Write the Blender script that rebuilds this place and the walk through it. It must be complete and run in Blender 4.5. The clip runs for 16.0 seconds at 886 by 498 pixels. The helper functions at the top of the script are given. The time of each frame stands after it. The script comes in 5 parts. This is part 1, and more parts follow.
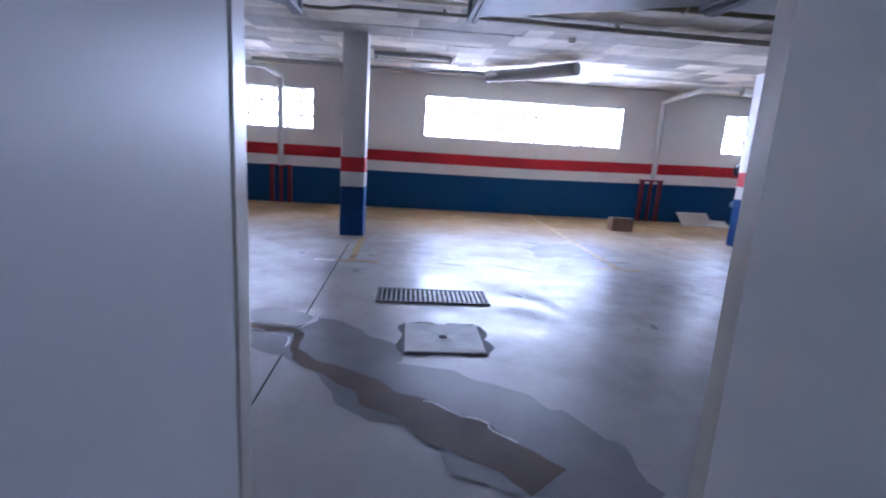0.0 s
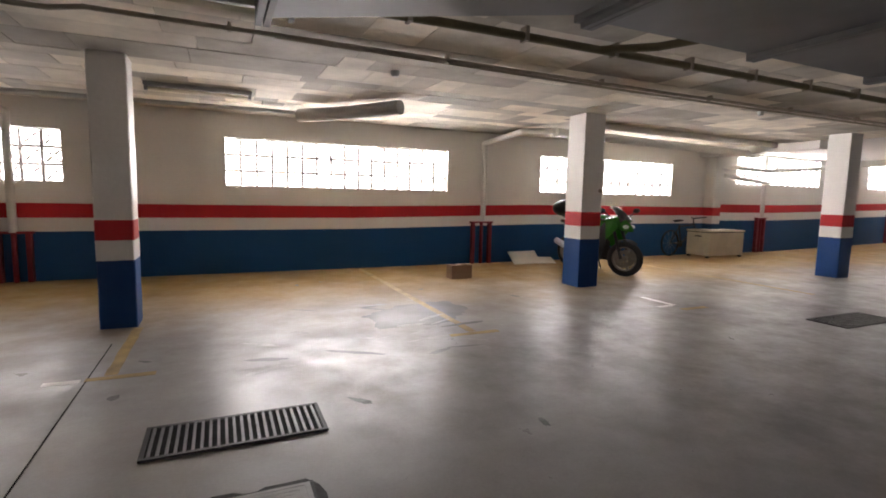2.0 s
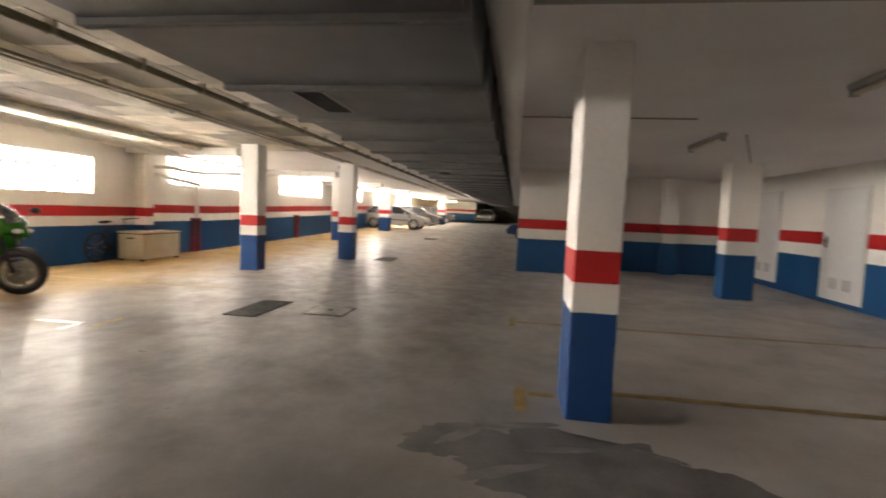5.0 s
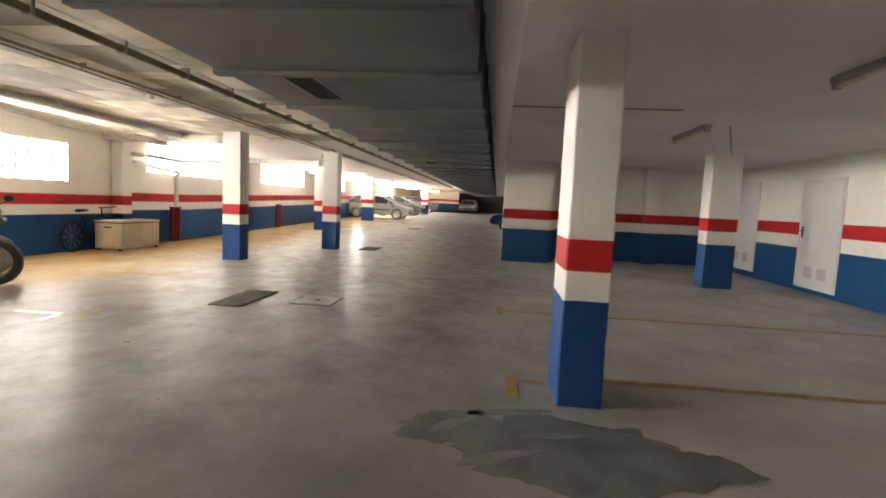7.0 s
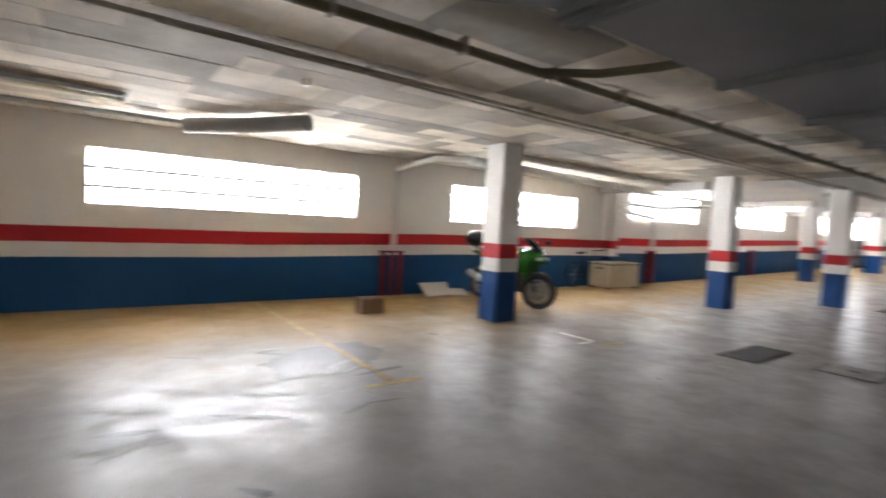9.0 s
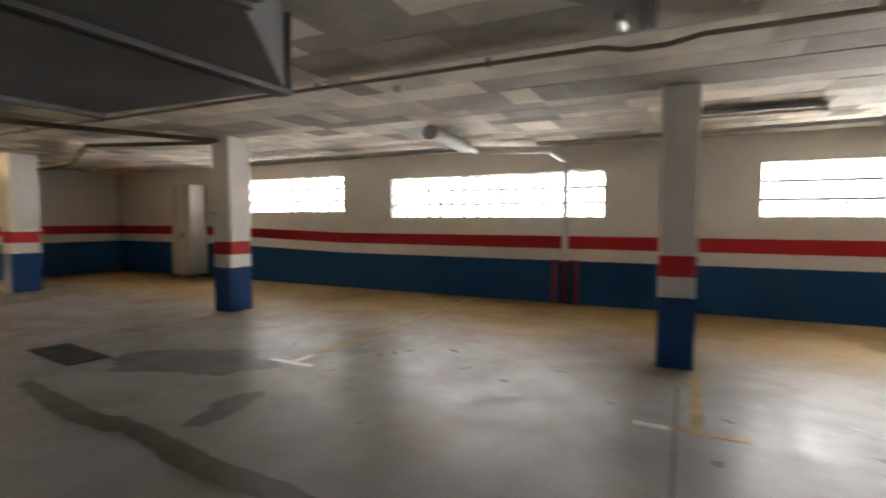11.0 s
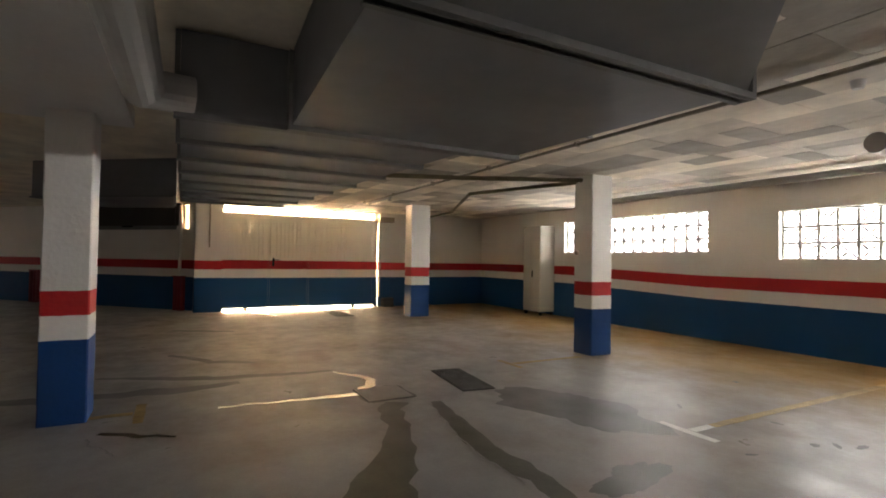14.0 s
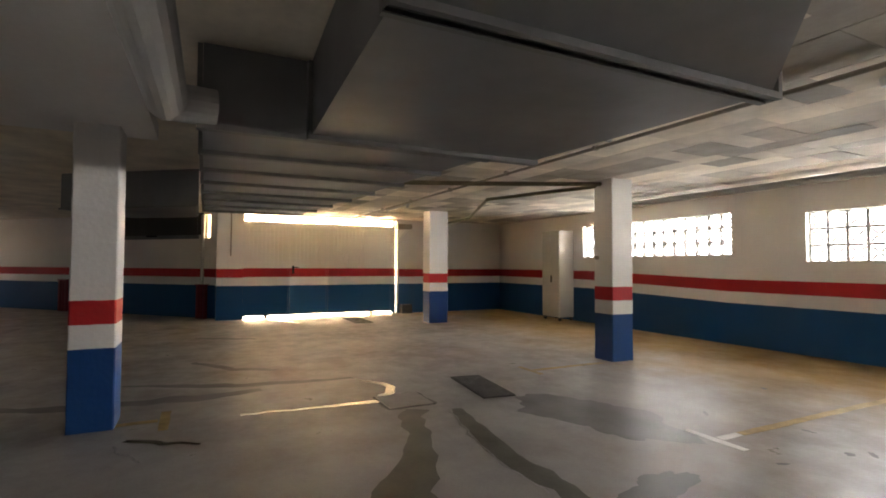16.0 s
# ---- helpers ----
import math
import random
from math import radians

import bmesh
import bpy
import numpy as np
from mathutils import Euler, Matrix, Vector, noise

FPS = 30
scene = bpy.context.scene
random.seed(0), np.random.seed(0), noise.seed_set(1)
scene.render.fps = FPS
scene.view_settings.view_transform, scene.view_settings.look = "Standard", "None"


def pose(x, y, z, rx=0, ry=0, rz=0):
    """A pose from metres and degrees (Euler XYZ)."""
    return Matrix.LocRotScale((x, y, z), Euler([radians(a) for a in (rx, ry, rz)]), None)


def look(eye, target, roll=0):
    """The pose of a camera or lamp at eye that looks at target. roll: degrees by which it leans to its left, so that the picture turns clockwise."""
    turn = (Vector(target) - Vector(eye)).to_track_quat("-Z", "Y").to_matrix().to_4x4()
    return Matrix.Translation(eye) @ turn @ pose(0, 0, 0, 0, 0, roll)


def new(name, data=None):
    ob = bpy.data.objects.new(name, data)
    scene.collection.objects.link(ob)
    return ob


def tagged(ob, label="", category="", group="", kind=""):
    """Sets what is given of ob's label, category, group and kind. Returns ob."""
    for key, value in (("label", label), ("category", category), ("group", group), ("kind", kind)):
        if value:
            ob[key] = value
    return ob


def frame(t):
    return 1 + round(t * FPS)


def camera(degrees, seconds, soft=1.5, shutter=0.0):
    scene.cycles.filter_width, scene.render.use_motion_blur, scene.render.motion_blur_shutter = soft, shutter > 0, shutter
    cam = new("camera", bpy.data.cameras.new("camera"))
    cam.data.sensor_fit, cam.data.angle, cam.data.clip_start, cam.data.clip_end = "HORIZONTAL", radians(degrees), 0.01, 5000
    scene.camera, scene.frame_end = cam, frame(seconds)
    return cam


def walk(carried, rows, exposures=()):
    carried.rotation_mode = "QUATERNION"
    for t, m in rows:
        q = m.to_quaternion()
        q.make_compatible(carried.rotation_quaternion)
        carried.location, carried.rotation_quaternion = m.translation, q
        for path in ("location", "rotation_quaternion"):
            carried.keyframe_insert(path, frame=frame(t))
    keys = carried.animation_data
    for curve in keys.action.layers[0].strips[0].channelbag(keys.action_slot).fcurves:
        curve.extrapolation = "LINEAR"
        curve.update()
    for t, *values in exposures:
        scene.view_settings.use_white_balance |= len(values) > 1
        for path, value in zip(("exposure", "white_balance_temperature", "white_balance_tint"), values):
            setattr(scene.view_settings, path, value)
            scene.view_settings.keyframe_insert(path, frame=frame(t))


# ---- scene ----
cam = camera(83.6, 16.0, soft=1.8, shutter=0.5)
PATH = [
    (0, (0.94, 0.913, 1.34), (1.097, 2.865, 0.933), 3.6),
    (0.5, (0.949, 1.063, 1.377), (1.269, 3.014, 1.073), 3.7),
    (1, (1.024, 1.52, 1.384), (1.47, 3.459, 1.175), 1.7),
    (1.5, (1.092, 1.892, 1.397), (1.877, 3.719, 1.184), 0.4),
    (2, (1.145, 2.121, 1.425), (1.963, 3.933, 1.21), 1.2),
    (2.5, (1.251, 2.302, 1.383), (2.053, 4.125, 1.198), 1.8),
    (3, (1.4, 2.385, 1.354), (2.529, 4.027, 1.18), 3.0),
    (3.5, (1.615, 2.302, 1.365), (3.234, 3.469, 1.233), 4.2),
    (4, (1.704, 2.126, 1.421), (3.578, 2.816, 1.309), 4.5),
    (4.5, (1.754, 2.074, 1.43), (3.687, 2.572, 1.305), 3.3),
    (5, (1.824, 2.039, 1.426), (3.798, 2.321, 1.282), 2.4),
    (5.2, (1.861, 2.023, 1.423), (3.847, 2.206, 1.272), 2.3),
    (7.3, (1.785, 2.174, 1.413), (3.762, 2.399, 1.218), 2.7),
    (7.5, (1.715, 2.219, 1.432), (3.683, 2.538, 1.271), 2.6),
    (8, (1.532, 2.368, 1.456), (3.41, 3.047, 1.342), 2.7),
    (8.5, (1.409, 2.53, 1.461), (3.034, 3.693, 1.366), 2.5),
    (9, (1.264, 2.759, 1.444), (2.43, 4.382, 1.35), 2.8),
    (9.5, (1.124, 2.744, 1.462), (1.697, 4.656, 1.343), 2.1),
    (10, (0.879, 2.761, 1.433), (1.027, 4.751, 1.308), 1.3),
    (10.2, (0.8, 2.75, 1.435), (0.739, 4.745, 1.3), 1.2),
    (12.3, (-0.516, 2.683, 1.445), (-2.116, 3.883, 1.446), -0.1),
    (12.5, (-0.509, 2.682, 1.458), (-2.142, 3.836, 1.464), 0.1),
    (13, (-0.498, 2.645, 1.458), (-2.186, 3.719, 1.48), 0.5),
    (13.5, (-0.584, 2.679, 1.42), (-2.318, 3.676, 1.462), 0.8),
    (14, (-0.598, 2.661, 1.424), (-2.361, 3.604, 1.464), 0.9),
    (14.5, (-0.602, 2.656, 1.42), (-2.373, 3.583, 1.461), 0.8),
    (15, (-0.612, 2.647, 1.425), (-2.392, 3.559, 1.465), 0.8),
    (15.5, (-0.606, 2.648, 1.424), (-2.397, 3.536, 1.463), 0.3),
    (16, (-0.611, 2.654, 1.429), (-2.406, 3.534, 1.492), 0.3),
]
EXPOSURES = [(0, 0.95, 4800, 26), (0.6, 0.9, 5800, 25), (1.0, 0.72, 6300, 22), (1.5, 0.6, 6700, 20), (2.5, 0.5, 7000, 20), (3.2, 0.30, 7300, 18), (4, 0.5, 8000, 17), (5, 1.25, 7900, 16), (7.5, 1.5, 7400, 14), (8.5, 1.2, 6700, 14), (9.5, 0.7, 6300, 14), (10.2, 0.5, 6500, 13), (12.4, 0.84, 7000, 14), (14.3, 0.88, 7000, 14), (15.5, 1.02, 6900, 14), (16, 1.06, 6900, 14)]
walk(cam, [(t, look(eye, target, roll)) for t, eye, target, roll in PATH], EXPOSURES)

# ---- light ----
world = bpy.data.worlds.new("sky")
scene.world = world
world.use_nodes = True
wn = world.node_tree
sky = wn.nodes.new("ShaderNodeTexSky")
sky.sky_type, sky.sun_disc = "NISHITA", False
sky.sun_elevation, sky.sun_rotation = radians(35), radians(-70)
wn.nodes["Background"].inputs["Strength"].default_value = 0.12
wn.links.new(sky.outputs["Color"], wn.nodes["Background"].inputs["Color"])
sun = new("sun", bpy.data.lights.new("sun", "SUN"))
sun.data.energy, sun.data.angle, sun.data.color = 4.0, radians(0.5), (1.0, 0.9, 0.75)
sun.matrix_world = look((-30, 16, 18), (-14, 5.6, 0))


def window_light(x0, x1, z0, z1, watts, y=11.8):
    """Daylight standing in the opening of a lattice window."""
    lamp = new("window_daylight", bpy.data.lights.new("window_daylight", "AREA"))
    lamp.data.shape, lamp.data.size, lamp.data.size_y = "RECTANGLE", x1 - x0, z1 - z0
    lamp.data.energy, lamp.data.color = watts, (0.95, 0.98, 1.0)
    lamp.matrix_world = look(((x0 + x1) / 2, y, (z0 + z1) / 2 + 0.25), ((x0 + x1) / 2, y - 4.0, (z0 + z1) / 2))
    return lamp


# ---- materials ----
def material(name, rough=0.6, metal=0.0, bump=0.15, scale=30.0, color=(0.5, 0.5, 0.5), vary=0.15, stain=0.0, stain_scale=1.2, spec=0.5, fine=True):
    """A surface with grain at two scales; vary: brightness change, stain: large dirt."""
    m = bpy.data.materials.new(name)
    m.use_nodes = True
    nt = m.node_tree
    b = nt.nodes["Principled BSDF"]
    b.inputs["Metallic"].default_value = metal
    b.inputs["Specular IOR Level"].default_value = spec
    geo = nt.nodes.new("ShaderNodeNewGeometry")

    def noise_node(s, detail=4.0):
        n = nt.nodes.new("ShaderNodeTexNoise")
        n.inputs["Scale"].default_value, n.inputs["Detail"].default_value = s, detail
        nt.links.new(geo.outputs["Position"], n.inputs["Vector"])
        return n

    small, large = noise_node(scale), noise_node(stain_scale, 6.0)
    base = nt.nodes.new("ShaderNodeRGB")
    base.outputs[0].default_value = (*color, 1)
    ramp = nt.nodes.new("ShaderNodeMapRange")
    ramp.inputs["To Min"].default_value, ramp.inputs["To Max"].default_value = 1 - vary, 1 + vary
    nt.links.new(small.outputs["Fac"], ramp.inputs["Value"])
    dirt = nt.nodes.new("ShaderNodeMapRange")
    dirt.inputs["From Min"].default_value, dirt.inputs["From Max"].default_value = 0.35, 0.7
    dirt.inputs["To Min"].default_value, dirt.inputs["To Max"].default_value = 1.0, 1 - stain
    nt.links.new(large.outputs["Fac"], dirt.inputs["Value"])
    k = nt.nodes.new("ShaderNodeMath")
    k.operation = "MULTIPLY"
    nt.links.new(ramp.outputs[0], k.inputs[0])
    nt.links.new(dirt.outputs[0], k.inputs[1])
    mul = nt.nodes.new("ShaderNodeVectorMath")
    mul.operation = "SCALE"
    nt.links.new(base.outputs[0], mul.inputs[0])
    nt.links.new(k.outputs[0], mul.inputs["Scale"])
    nt.links.new(mul.outputs[0], b.inputs["Base Color"])
    rr = nt.nodes.new("ShaderNodeMapRange")
    rr.inputs["To Min"].default_value, rr.inputs["To Max"].default_value = max(0.02, rough - 0.12), min(1, rough + 0.12)
    nt.links.new(large.outputs["Fac"], rr.inputs["Value"])
    nt.links.new(rr.outputs[0], b.inputs["Roughness"])
    if bump:
        bp = nt.nodes.new("ShaderNodeBump")
        bp.inputs["Strength"].default_value, bp.inputs["Distance"].default_value = bump, 0.01
        nt.links.new(small.outputs["Fac"], bp.inputs["Height"])
        nt.links.new(bp.outputs[0], b.inputs["Normal"])
    m["base"], m["scaled"] = base.name, mul.name
    return m


def banded(name, blue, white, red, top_color=(0.80, 0.77, 0.72), rough=0.5, dado=(0.004, 0.066, 0.18), climb=""):
    """Plaster painted in bands: blue up to the first height, white, red up to the third height, white above."""
    m = material(name, rough=rough, bump=0.35, scale=26.0, color=top_color, vary=0.05, stain=0.08, stain_scale=0.9, spec=0.3)
    nt = m.node_tree
    geo = nt.nodes.new("ShaderNodeNewGeometry")
    sep = nt.nodes.new("ShaderNodeSeparateXYZ")
    nt.links.new(geo.outputs["Position"], sep.inputs[0])
    wob = nt.nodes.new("ShaderNodeTexNoise")
    wob.inputs["Scale"].default_value = 9.0
    nt.links.new(geo.outputs["Position"], wob.inputs["Vector"])
    off = nt.nodes.new("ShaderNodeMath")
    off.operation, off.inputs[1].default_value = "MULTIPLY_ADD", 0.012
    nt.links.new(wob.outputs["Fac"], off.inputs[0])
    nt.links.new(sep.outputs["Z"], off.inputs[2])
    if climb:
        # the bands climb with the floor towards the west end and along the east bays
        for lo, hi, rise in ((-6.5, -10.2, -0.105), (3.5, 7.5, -0.07)) if climb == "bay" else ((16.0, 45.0, -0.58),):
            ramp = nt.nodes.new("ShaderNodeMapRange")
            ramp.inputs["From Min"].default_value, ramp.inputs["From Max"].default_value, ramp.inputs["To Max"].default_value = lo, hi, rise
            nt.links.new(sep.outputs["X"], ramp.inputs["Value"])
            add = nt.nodes.new("ShaderNodeMath")
            nt.links.new(off.outputs[0], add.inputs[0])
            nt.links.new(ramp.outputs[0], add.inputs[1])
            off = add
    last = nt.nodes[m["base"]].outputs[0]
    for limit, color in ((red, (0.48, 0.018, 0.022)), (white, (0.80, 0.78, 0.74)), (blue, dado)):
        less = nt.nodes.new("ShaderNodeMath")
        less.operation, less.inputs[1].default_value = "LESS_THAN", limit + 0.006
        nt.links.new(off.outputs[0], less.inputs[0])
        mix = nt.nodes.new("ShaderNodeMix")
        mix.data_type = "RGBA"
        nt.links.new(less.outputs[0], mix.inputs["Factor"])
        nt.links.new(last, mix.inputs["A"])
        mix.inputs["B"].default_value = (*color, 1)
        last = mix.outputs["Result"]
    nt.links.new(last, nt.nodes[m["scaled"]].inputs[0])
    return m


def floor_material():
    """Power-floated concrete: grey in the aisle, with ochre dust in the bays along the windows, stains and polished patches."""
    m = material("floor_concrete", rough=0.3, bump=0.05, scale=55.0, color=(0.33, 0.317, 0.30), vary=0.10, stain=0.32, stain_scale=0.8, spec=0.4)
    nt = m.node_tree
    b = nt.nodes["Principled BSDF"]
    geo = nt.nodes.new("ShaderNodeNewGeometry")
    sep = nt.nodes.new("ShaderNodeSeparateXYZ")
    nt.links.new(geo.outputs["Position"], sep.inputs[0])
    n = nt.nodes.new("ShaderNodeTexNoise")
    n.inputs["Scale"].default_value, n.inputs["Detail"].default_value = 0.6, 5.0
    nt.links.new(geo.outputs["Position"], n.inputs["Vector"])
    wav = nt.nodes.new("ShaderNodeMath")
    wav.operation, wav.inputs[1].default_value = "MULTIPLY_ADD", 2.4
    nt.links.new(n.outputs["Fac"], wav.inputs[0])
    nt.links.new(sep.outputs["Y"], wav.inputs[2])
    dust = nt.nodes.new("ShaderNodeMapRange")
    dust.interpolation_type = "SMOOTHSTEP"
    dust.inputs["From Min"].default_value, dust.inputs["From Max"].default_value = 8.0, 11.4
    nt.links.new(wav.outputs[0], dust.inputs["Value"])
    mix = nt.nodes.new("ShaderNodeMix")
    mix.data_type = "RGBA"
    nt.links.new(dust.outputs[0], mix.inputs["Factor"])
    # brownish cloudy patches mixed into the grey
    brown_noise = nt.nodes.new("ShaderNodeTexNoise")
    brown_noise.inputs["Scale"].default_value, brown_noise.inputs["Detail"].default_value, brown_noise.inputs["Distortion"].default_value = 0.55, 6.0, 0.8
    nt.links.new(geo.outputs["Position"], brown_noise.inputs["Vector"])
    sr = nt.nodes.new("ShaderNodeMapRange")
    sr.inputs["From Min"].default_value, sr.inputs["From Max"].default_value = 0.48, 0.66
    sr.inputs["To Max"].default_value = 0.5
    nt.links.new(brown_noise.outputs["Fac"], sr.inputs["Value"])
    brown = nt.nodes.new("ShaderNodeMix")
    brown.data_type = "RGBA"
    nt.links.new(sr.outputs[0], brown.inputs["Factor"])
    nt.links.new(nt.nodes[m["base"]].outputs[0], brown.inputs["A"])
    brown.inputs["B"].default_value = (0.28, 0.23, 0.18, 1)
    nt.links.new(brown.outputs["Result"], mix.inputs["A"])
    mix.inputs["B"].default_value = (0.34, 0.225, 0.10, 1)

    def ramp(value, lo, hi, a=0.0, b=1.0):
        k = nt.nodes.new("ShaderNodeMapRange")
        k.interpolation_type = "SMOOTHSTEP"
        k.inputs["From Min"].default_value, k.inputs["From Max"].default_value = lo, hi
        k.inputs["To Min"].default_value, k.inputs["To Max"].default_value = a, b
        nt.links.new(value, k.inputs["Value"])
        return k.outputs[0]

    def times(a, b):
        k = nt.nodes.new("ShaderNodeMath")
        k.operation = "MULTIPLY"
        nt.links.new(a, k.inputs[0])
        nt.links.new(b, k.inputs[1])
        return k.outputs[0]

    # tyre grime along the driving lane of the east half, and paler bays to the south
    # both tones also paint how light falls off across the floor
    lane = times(times(ramp(wav.outputs[0], 3.0, 4.2), ramp(wav.outputs[0], 6.4, 8.6, 1.0, 0.0)), ramp(sep.outputs["X"], 0.6, 3.4))
    last = mix.outputs["Result"]
    for fac, color in ((lane, (0.215, 0.205, 0.195, 1)), (times(ramp(wav.outputs[0], 3.4, 2.2), ramp(sep.outputs["X"], 2.0, 4.5)), (0.46, 0.44, 0.41, 1))):
        layer = nt.nodes.new("ShaderNodeMix")
        layer.data_type = "RGBA"
        nt.links.new(fac, layer.inputs["Factor"])
        nt.links.new(last, layer.inputs["A"])
        layer.inputs["B"].default_value = color
        last = layer.outputs["Result"]
    nt.links.new(last, nt.nodes[m["scaled"]].inputs[0])
    # worn sheen: cloudy roughness
    c = nt.nodes.new("ShaderNodeTexNoise")
    c.inputs["Scale"].default_value, c.inputs["Detail"].default_value, c.inputs["Roughness"].default_value = 2.6, 10.0, 0.70
    nt.links.new(geo.outputs["Position"], c.inputs["Vector"])
    rr = nt.nodes.new("ShaderNodeMapRange")
    rr.inputs["From Min"].default_value, rr.inputs["From Max"].default_value = 0.33, 0.66
    rr.inputs["To Min"].default_value, rr.inputs["To Max"].default_value = 0.27, 0.52
    nt.links.new(c.outputs["Fac"], rr.inputs["Value"])
    add = nt.nodes.new("ShaderNodeMath")
    add.operation, add.inputs[1].default_value = "MULTIPLY_ADD", 0.3
    nt.links.new(dust.outputs[0], add.inputs[0])
    nt.links.new(rr.outputs[0], add.inputs[2])
    nt.links.new(add.outputs[0], b.inputs["Roughness"])
    # trowel marks and slight unevenness
    u = nt.nodes.new("ShaderNodeTexNoise")
    u.inputs["Scale"].default_value, u.inputs["Detail"].default_value, u.inputs["Distortion"].default_value = 6.0, 8.0, 0.5
    nt.links.new(geo.outputs["Position"], u.inputs["Vector"])
    ub = nt.nodes.new("ShaderNodeBump")
    ub.inputs["Strength"].default_value, ub.inputs["Distance"].default_value = 0.10, 0.02
    nt.links.new(u.outputs["Fac"], ub.inputs["Height"])
    nt.links.new(ub.outputs[0], b.inputs["Normal"])
    wear = nt.nodes.new("ShaderNodeMapRange")
    wear.inputs["From Min"].default_value, wear.inputs["From Max"].default_value = 0.34, 0.64
    wear.inputs["To Min"].default_value, wear.inputs["To Max"].default_value = 0.24, 0.06
    nt.links.new(c.outputs["Fac"], wear.inputs["Value"])
    nt.links.new(wear.outputs[0], b.inputs["Specular IOR Level"])
    return m


def random_tint(m, amount, key="Random Per Island"):
    """Brightness that changes from piece to piece."""
    nt = m.node_tree
    if key == "Random":
        src = nt.nodes.new("ShaderNodeObjectInfo")
    else:
        src = nt.nodes.new("ShaderNodeNewGeometry")
    r = nt.nodes.new("ShaderNodeMapRange")
    r.inputs["To Min"].default_value, r.inputs["To Max"].default_value = 1 - amount, 1 + amount
    nt.links.new(src.outputs[key], r.inputs["Value"])
    s = nt.nodes.new("ShaderNodeVectorMath")
    s.operation = "SCALE"
    nt.links.new(nt.nodes[m["scaled"]].outputs[0], s.inputs[0])
    nt.links.new(r.outputs[0], s.inputs["Scale"])
    nt.links.new(s.outputs[0], nt.nodes["Principled BSDF"].inputs["Base Color"])
    return m


def glowing(name, color, strength):
    m = bpy.data.materials.new(name)
    m.use_nodes = True
    b = m.node_tree.nodes["Principled BSDF"]
    b.inputs["Base Color"].default_value = (*color, 1)
    b.inputs["Emission Color"].default_value, b.inputs["Emission Strength"].default_value = (*color, 1), strength
    return m


WALL = banded("wall_paint", 0.755, 0.965, 1.185, climb="bay")
WALL_EAST = banded("wall_paint_east", 0.90, 1.12, 1.34, climb="ramp")
WALL_SOUTH = banded("wall_paint_south", 0.86, 1.12, 1.37)
GATE_PAINT = banded("gate_paint", 0.85, 1.08, 1.31, top_color=(0.76, 0.74, 0.69), rough=0.4)
COLUMN_LOW = banded("column_paint", 0.70, 0.905, 1.11, top_color=(0.82, 0.80, 0.77), dado=(0.003, 0.05, 0.185))
COLUMN_MID = banded("column_paint_mid", 0.775, 0.985, 1.21, top_color=(0.82, 0.80, 0.77), dado=(0.003, 0.05, 0.185))
COLUMN_RAMP = banded("column_paint_ramp", 0.775, 0.985, 1.21, top_color=(0.82, 0.80, 0.77), dado=(0.003, 0.05, 0.185), climb="ramp")
PLAIN_WHITE = material("white_plaster", rough=0.6, bump=0.3, scale=26, color=(0.72, 0.69, 0.65), vary=0.05, stain=0.1)
SOFFIT = material("painted_soffit", rough=0.7, bump=0.2, scale=20, color=(0.82, 0.80, 0.78), vary=0.05, stain=0.12, stain_scale=0.6)
CEILING = random_tint(material("ceiling_concrete", rough=0.85, bump=0.5, scale=14, color=(0.66, 0.60, 0.50), vary=0.10, stain=0.30, stain_scale=1.8), 0.48)
FLOOR = floor_material()
DUCT = material("galvanised_duct", rough=0.45, metal=0.55, bump=0.06, scale=8, color=(0.20, 0.205, 0.21), vary=0.1, stain=0.2)
DUCT_RIB = material("duct_flange", rough=0.5, metal=0.5, bump=0.05, scale=20, color=(0.17, 0.17, 0.17), vary=0.1, stain=0.2)
BLACK = material("black_plastic", rough=0.5, bump=0.03, color=(0.012, 0.012, 0.012), vary=0.2, spec=0.25)
RUBBER = material("tyre_rubber", rough=0.8, bump=0.2, scale=60, color=(0.018, 0.018, 0.018), vary=0.2)
IRON = material("cast_iron", rough=0.62, metal=0.2, bump=0.3, scale=60, color=(0.035, 0.034, 0.033), vary=0.3, stain=0.3)
PIT = material("drain_pit", rough=0.9, bump=0.2, color=(0.008, 0.008, 0.007), vary=0.3, spec=0.05)
GRATE = material("worn_grate_iron", rough=0.45, metal=0.5, bump=0.2, scale=60, color=(0.10, 0.098, 0.095), vary=0.25, stain=0.3, stain_scale=5)
COVER = material("steel_cover", rough=0.6, metal=0.1, bump=0.15, scale=40, color=(0.34, 0.33, 0.31), vary=0.12, stain=0.3, stain_scale=4)
PVC = material("grey_pvc", rough=0.6, bump=0.02, color=(0.38, 0.375, 0.36), vary=0.06, stain=0.15)
PVC_WHITE = material("white_pvc", rough=0.4, bump=0.02, color=(0.68, 0.66, 0.62), vary=0.05, stain=0.1)
GREEN_TRAY = material("olive_pipe", rough=0.55, bump=0.05, color=(0.14, 0.115, 0.06), vary=0.15, stain=0.2)
CABLE = material("cable_sheath", rough=0.6, bump=0.05, color=(0.27, 0.23, 0.18), vary=0.15)
RED_STEEL = material("red_painted_steel", rough=0.45, bump=0.08, color=(0.22, 0.013, 0.025), vary=0.15, stain=0.3)
YELLOW = material("worn_yellow_paint", rough=0.5, bump=0.05, color=(0.36, 0.235, 0.06), vary=0.3, stain=0.5, stain_scale=5)
WHITE_LINE = material("white_road_paint", rough=0.5, bump=0.05, color=(0.72, 0.70, 0.66), vary=0.15, stain=0.3, stain_scale=6)
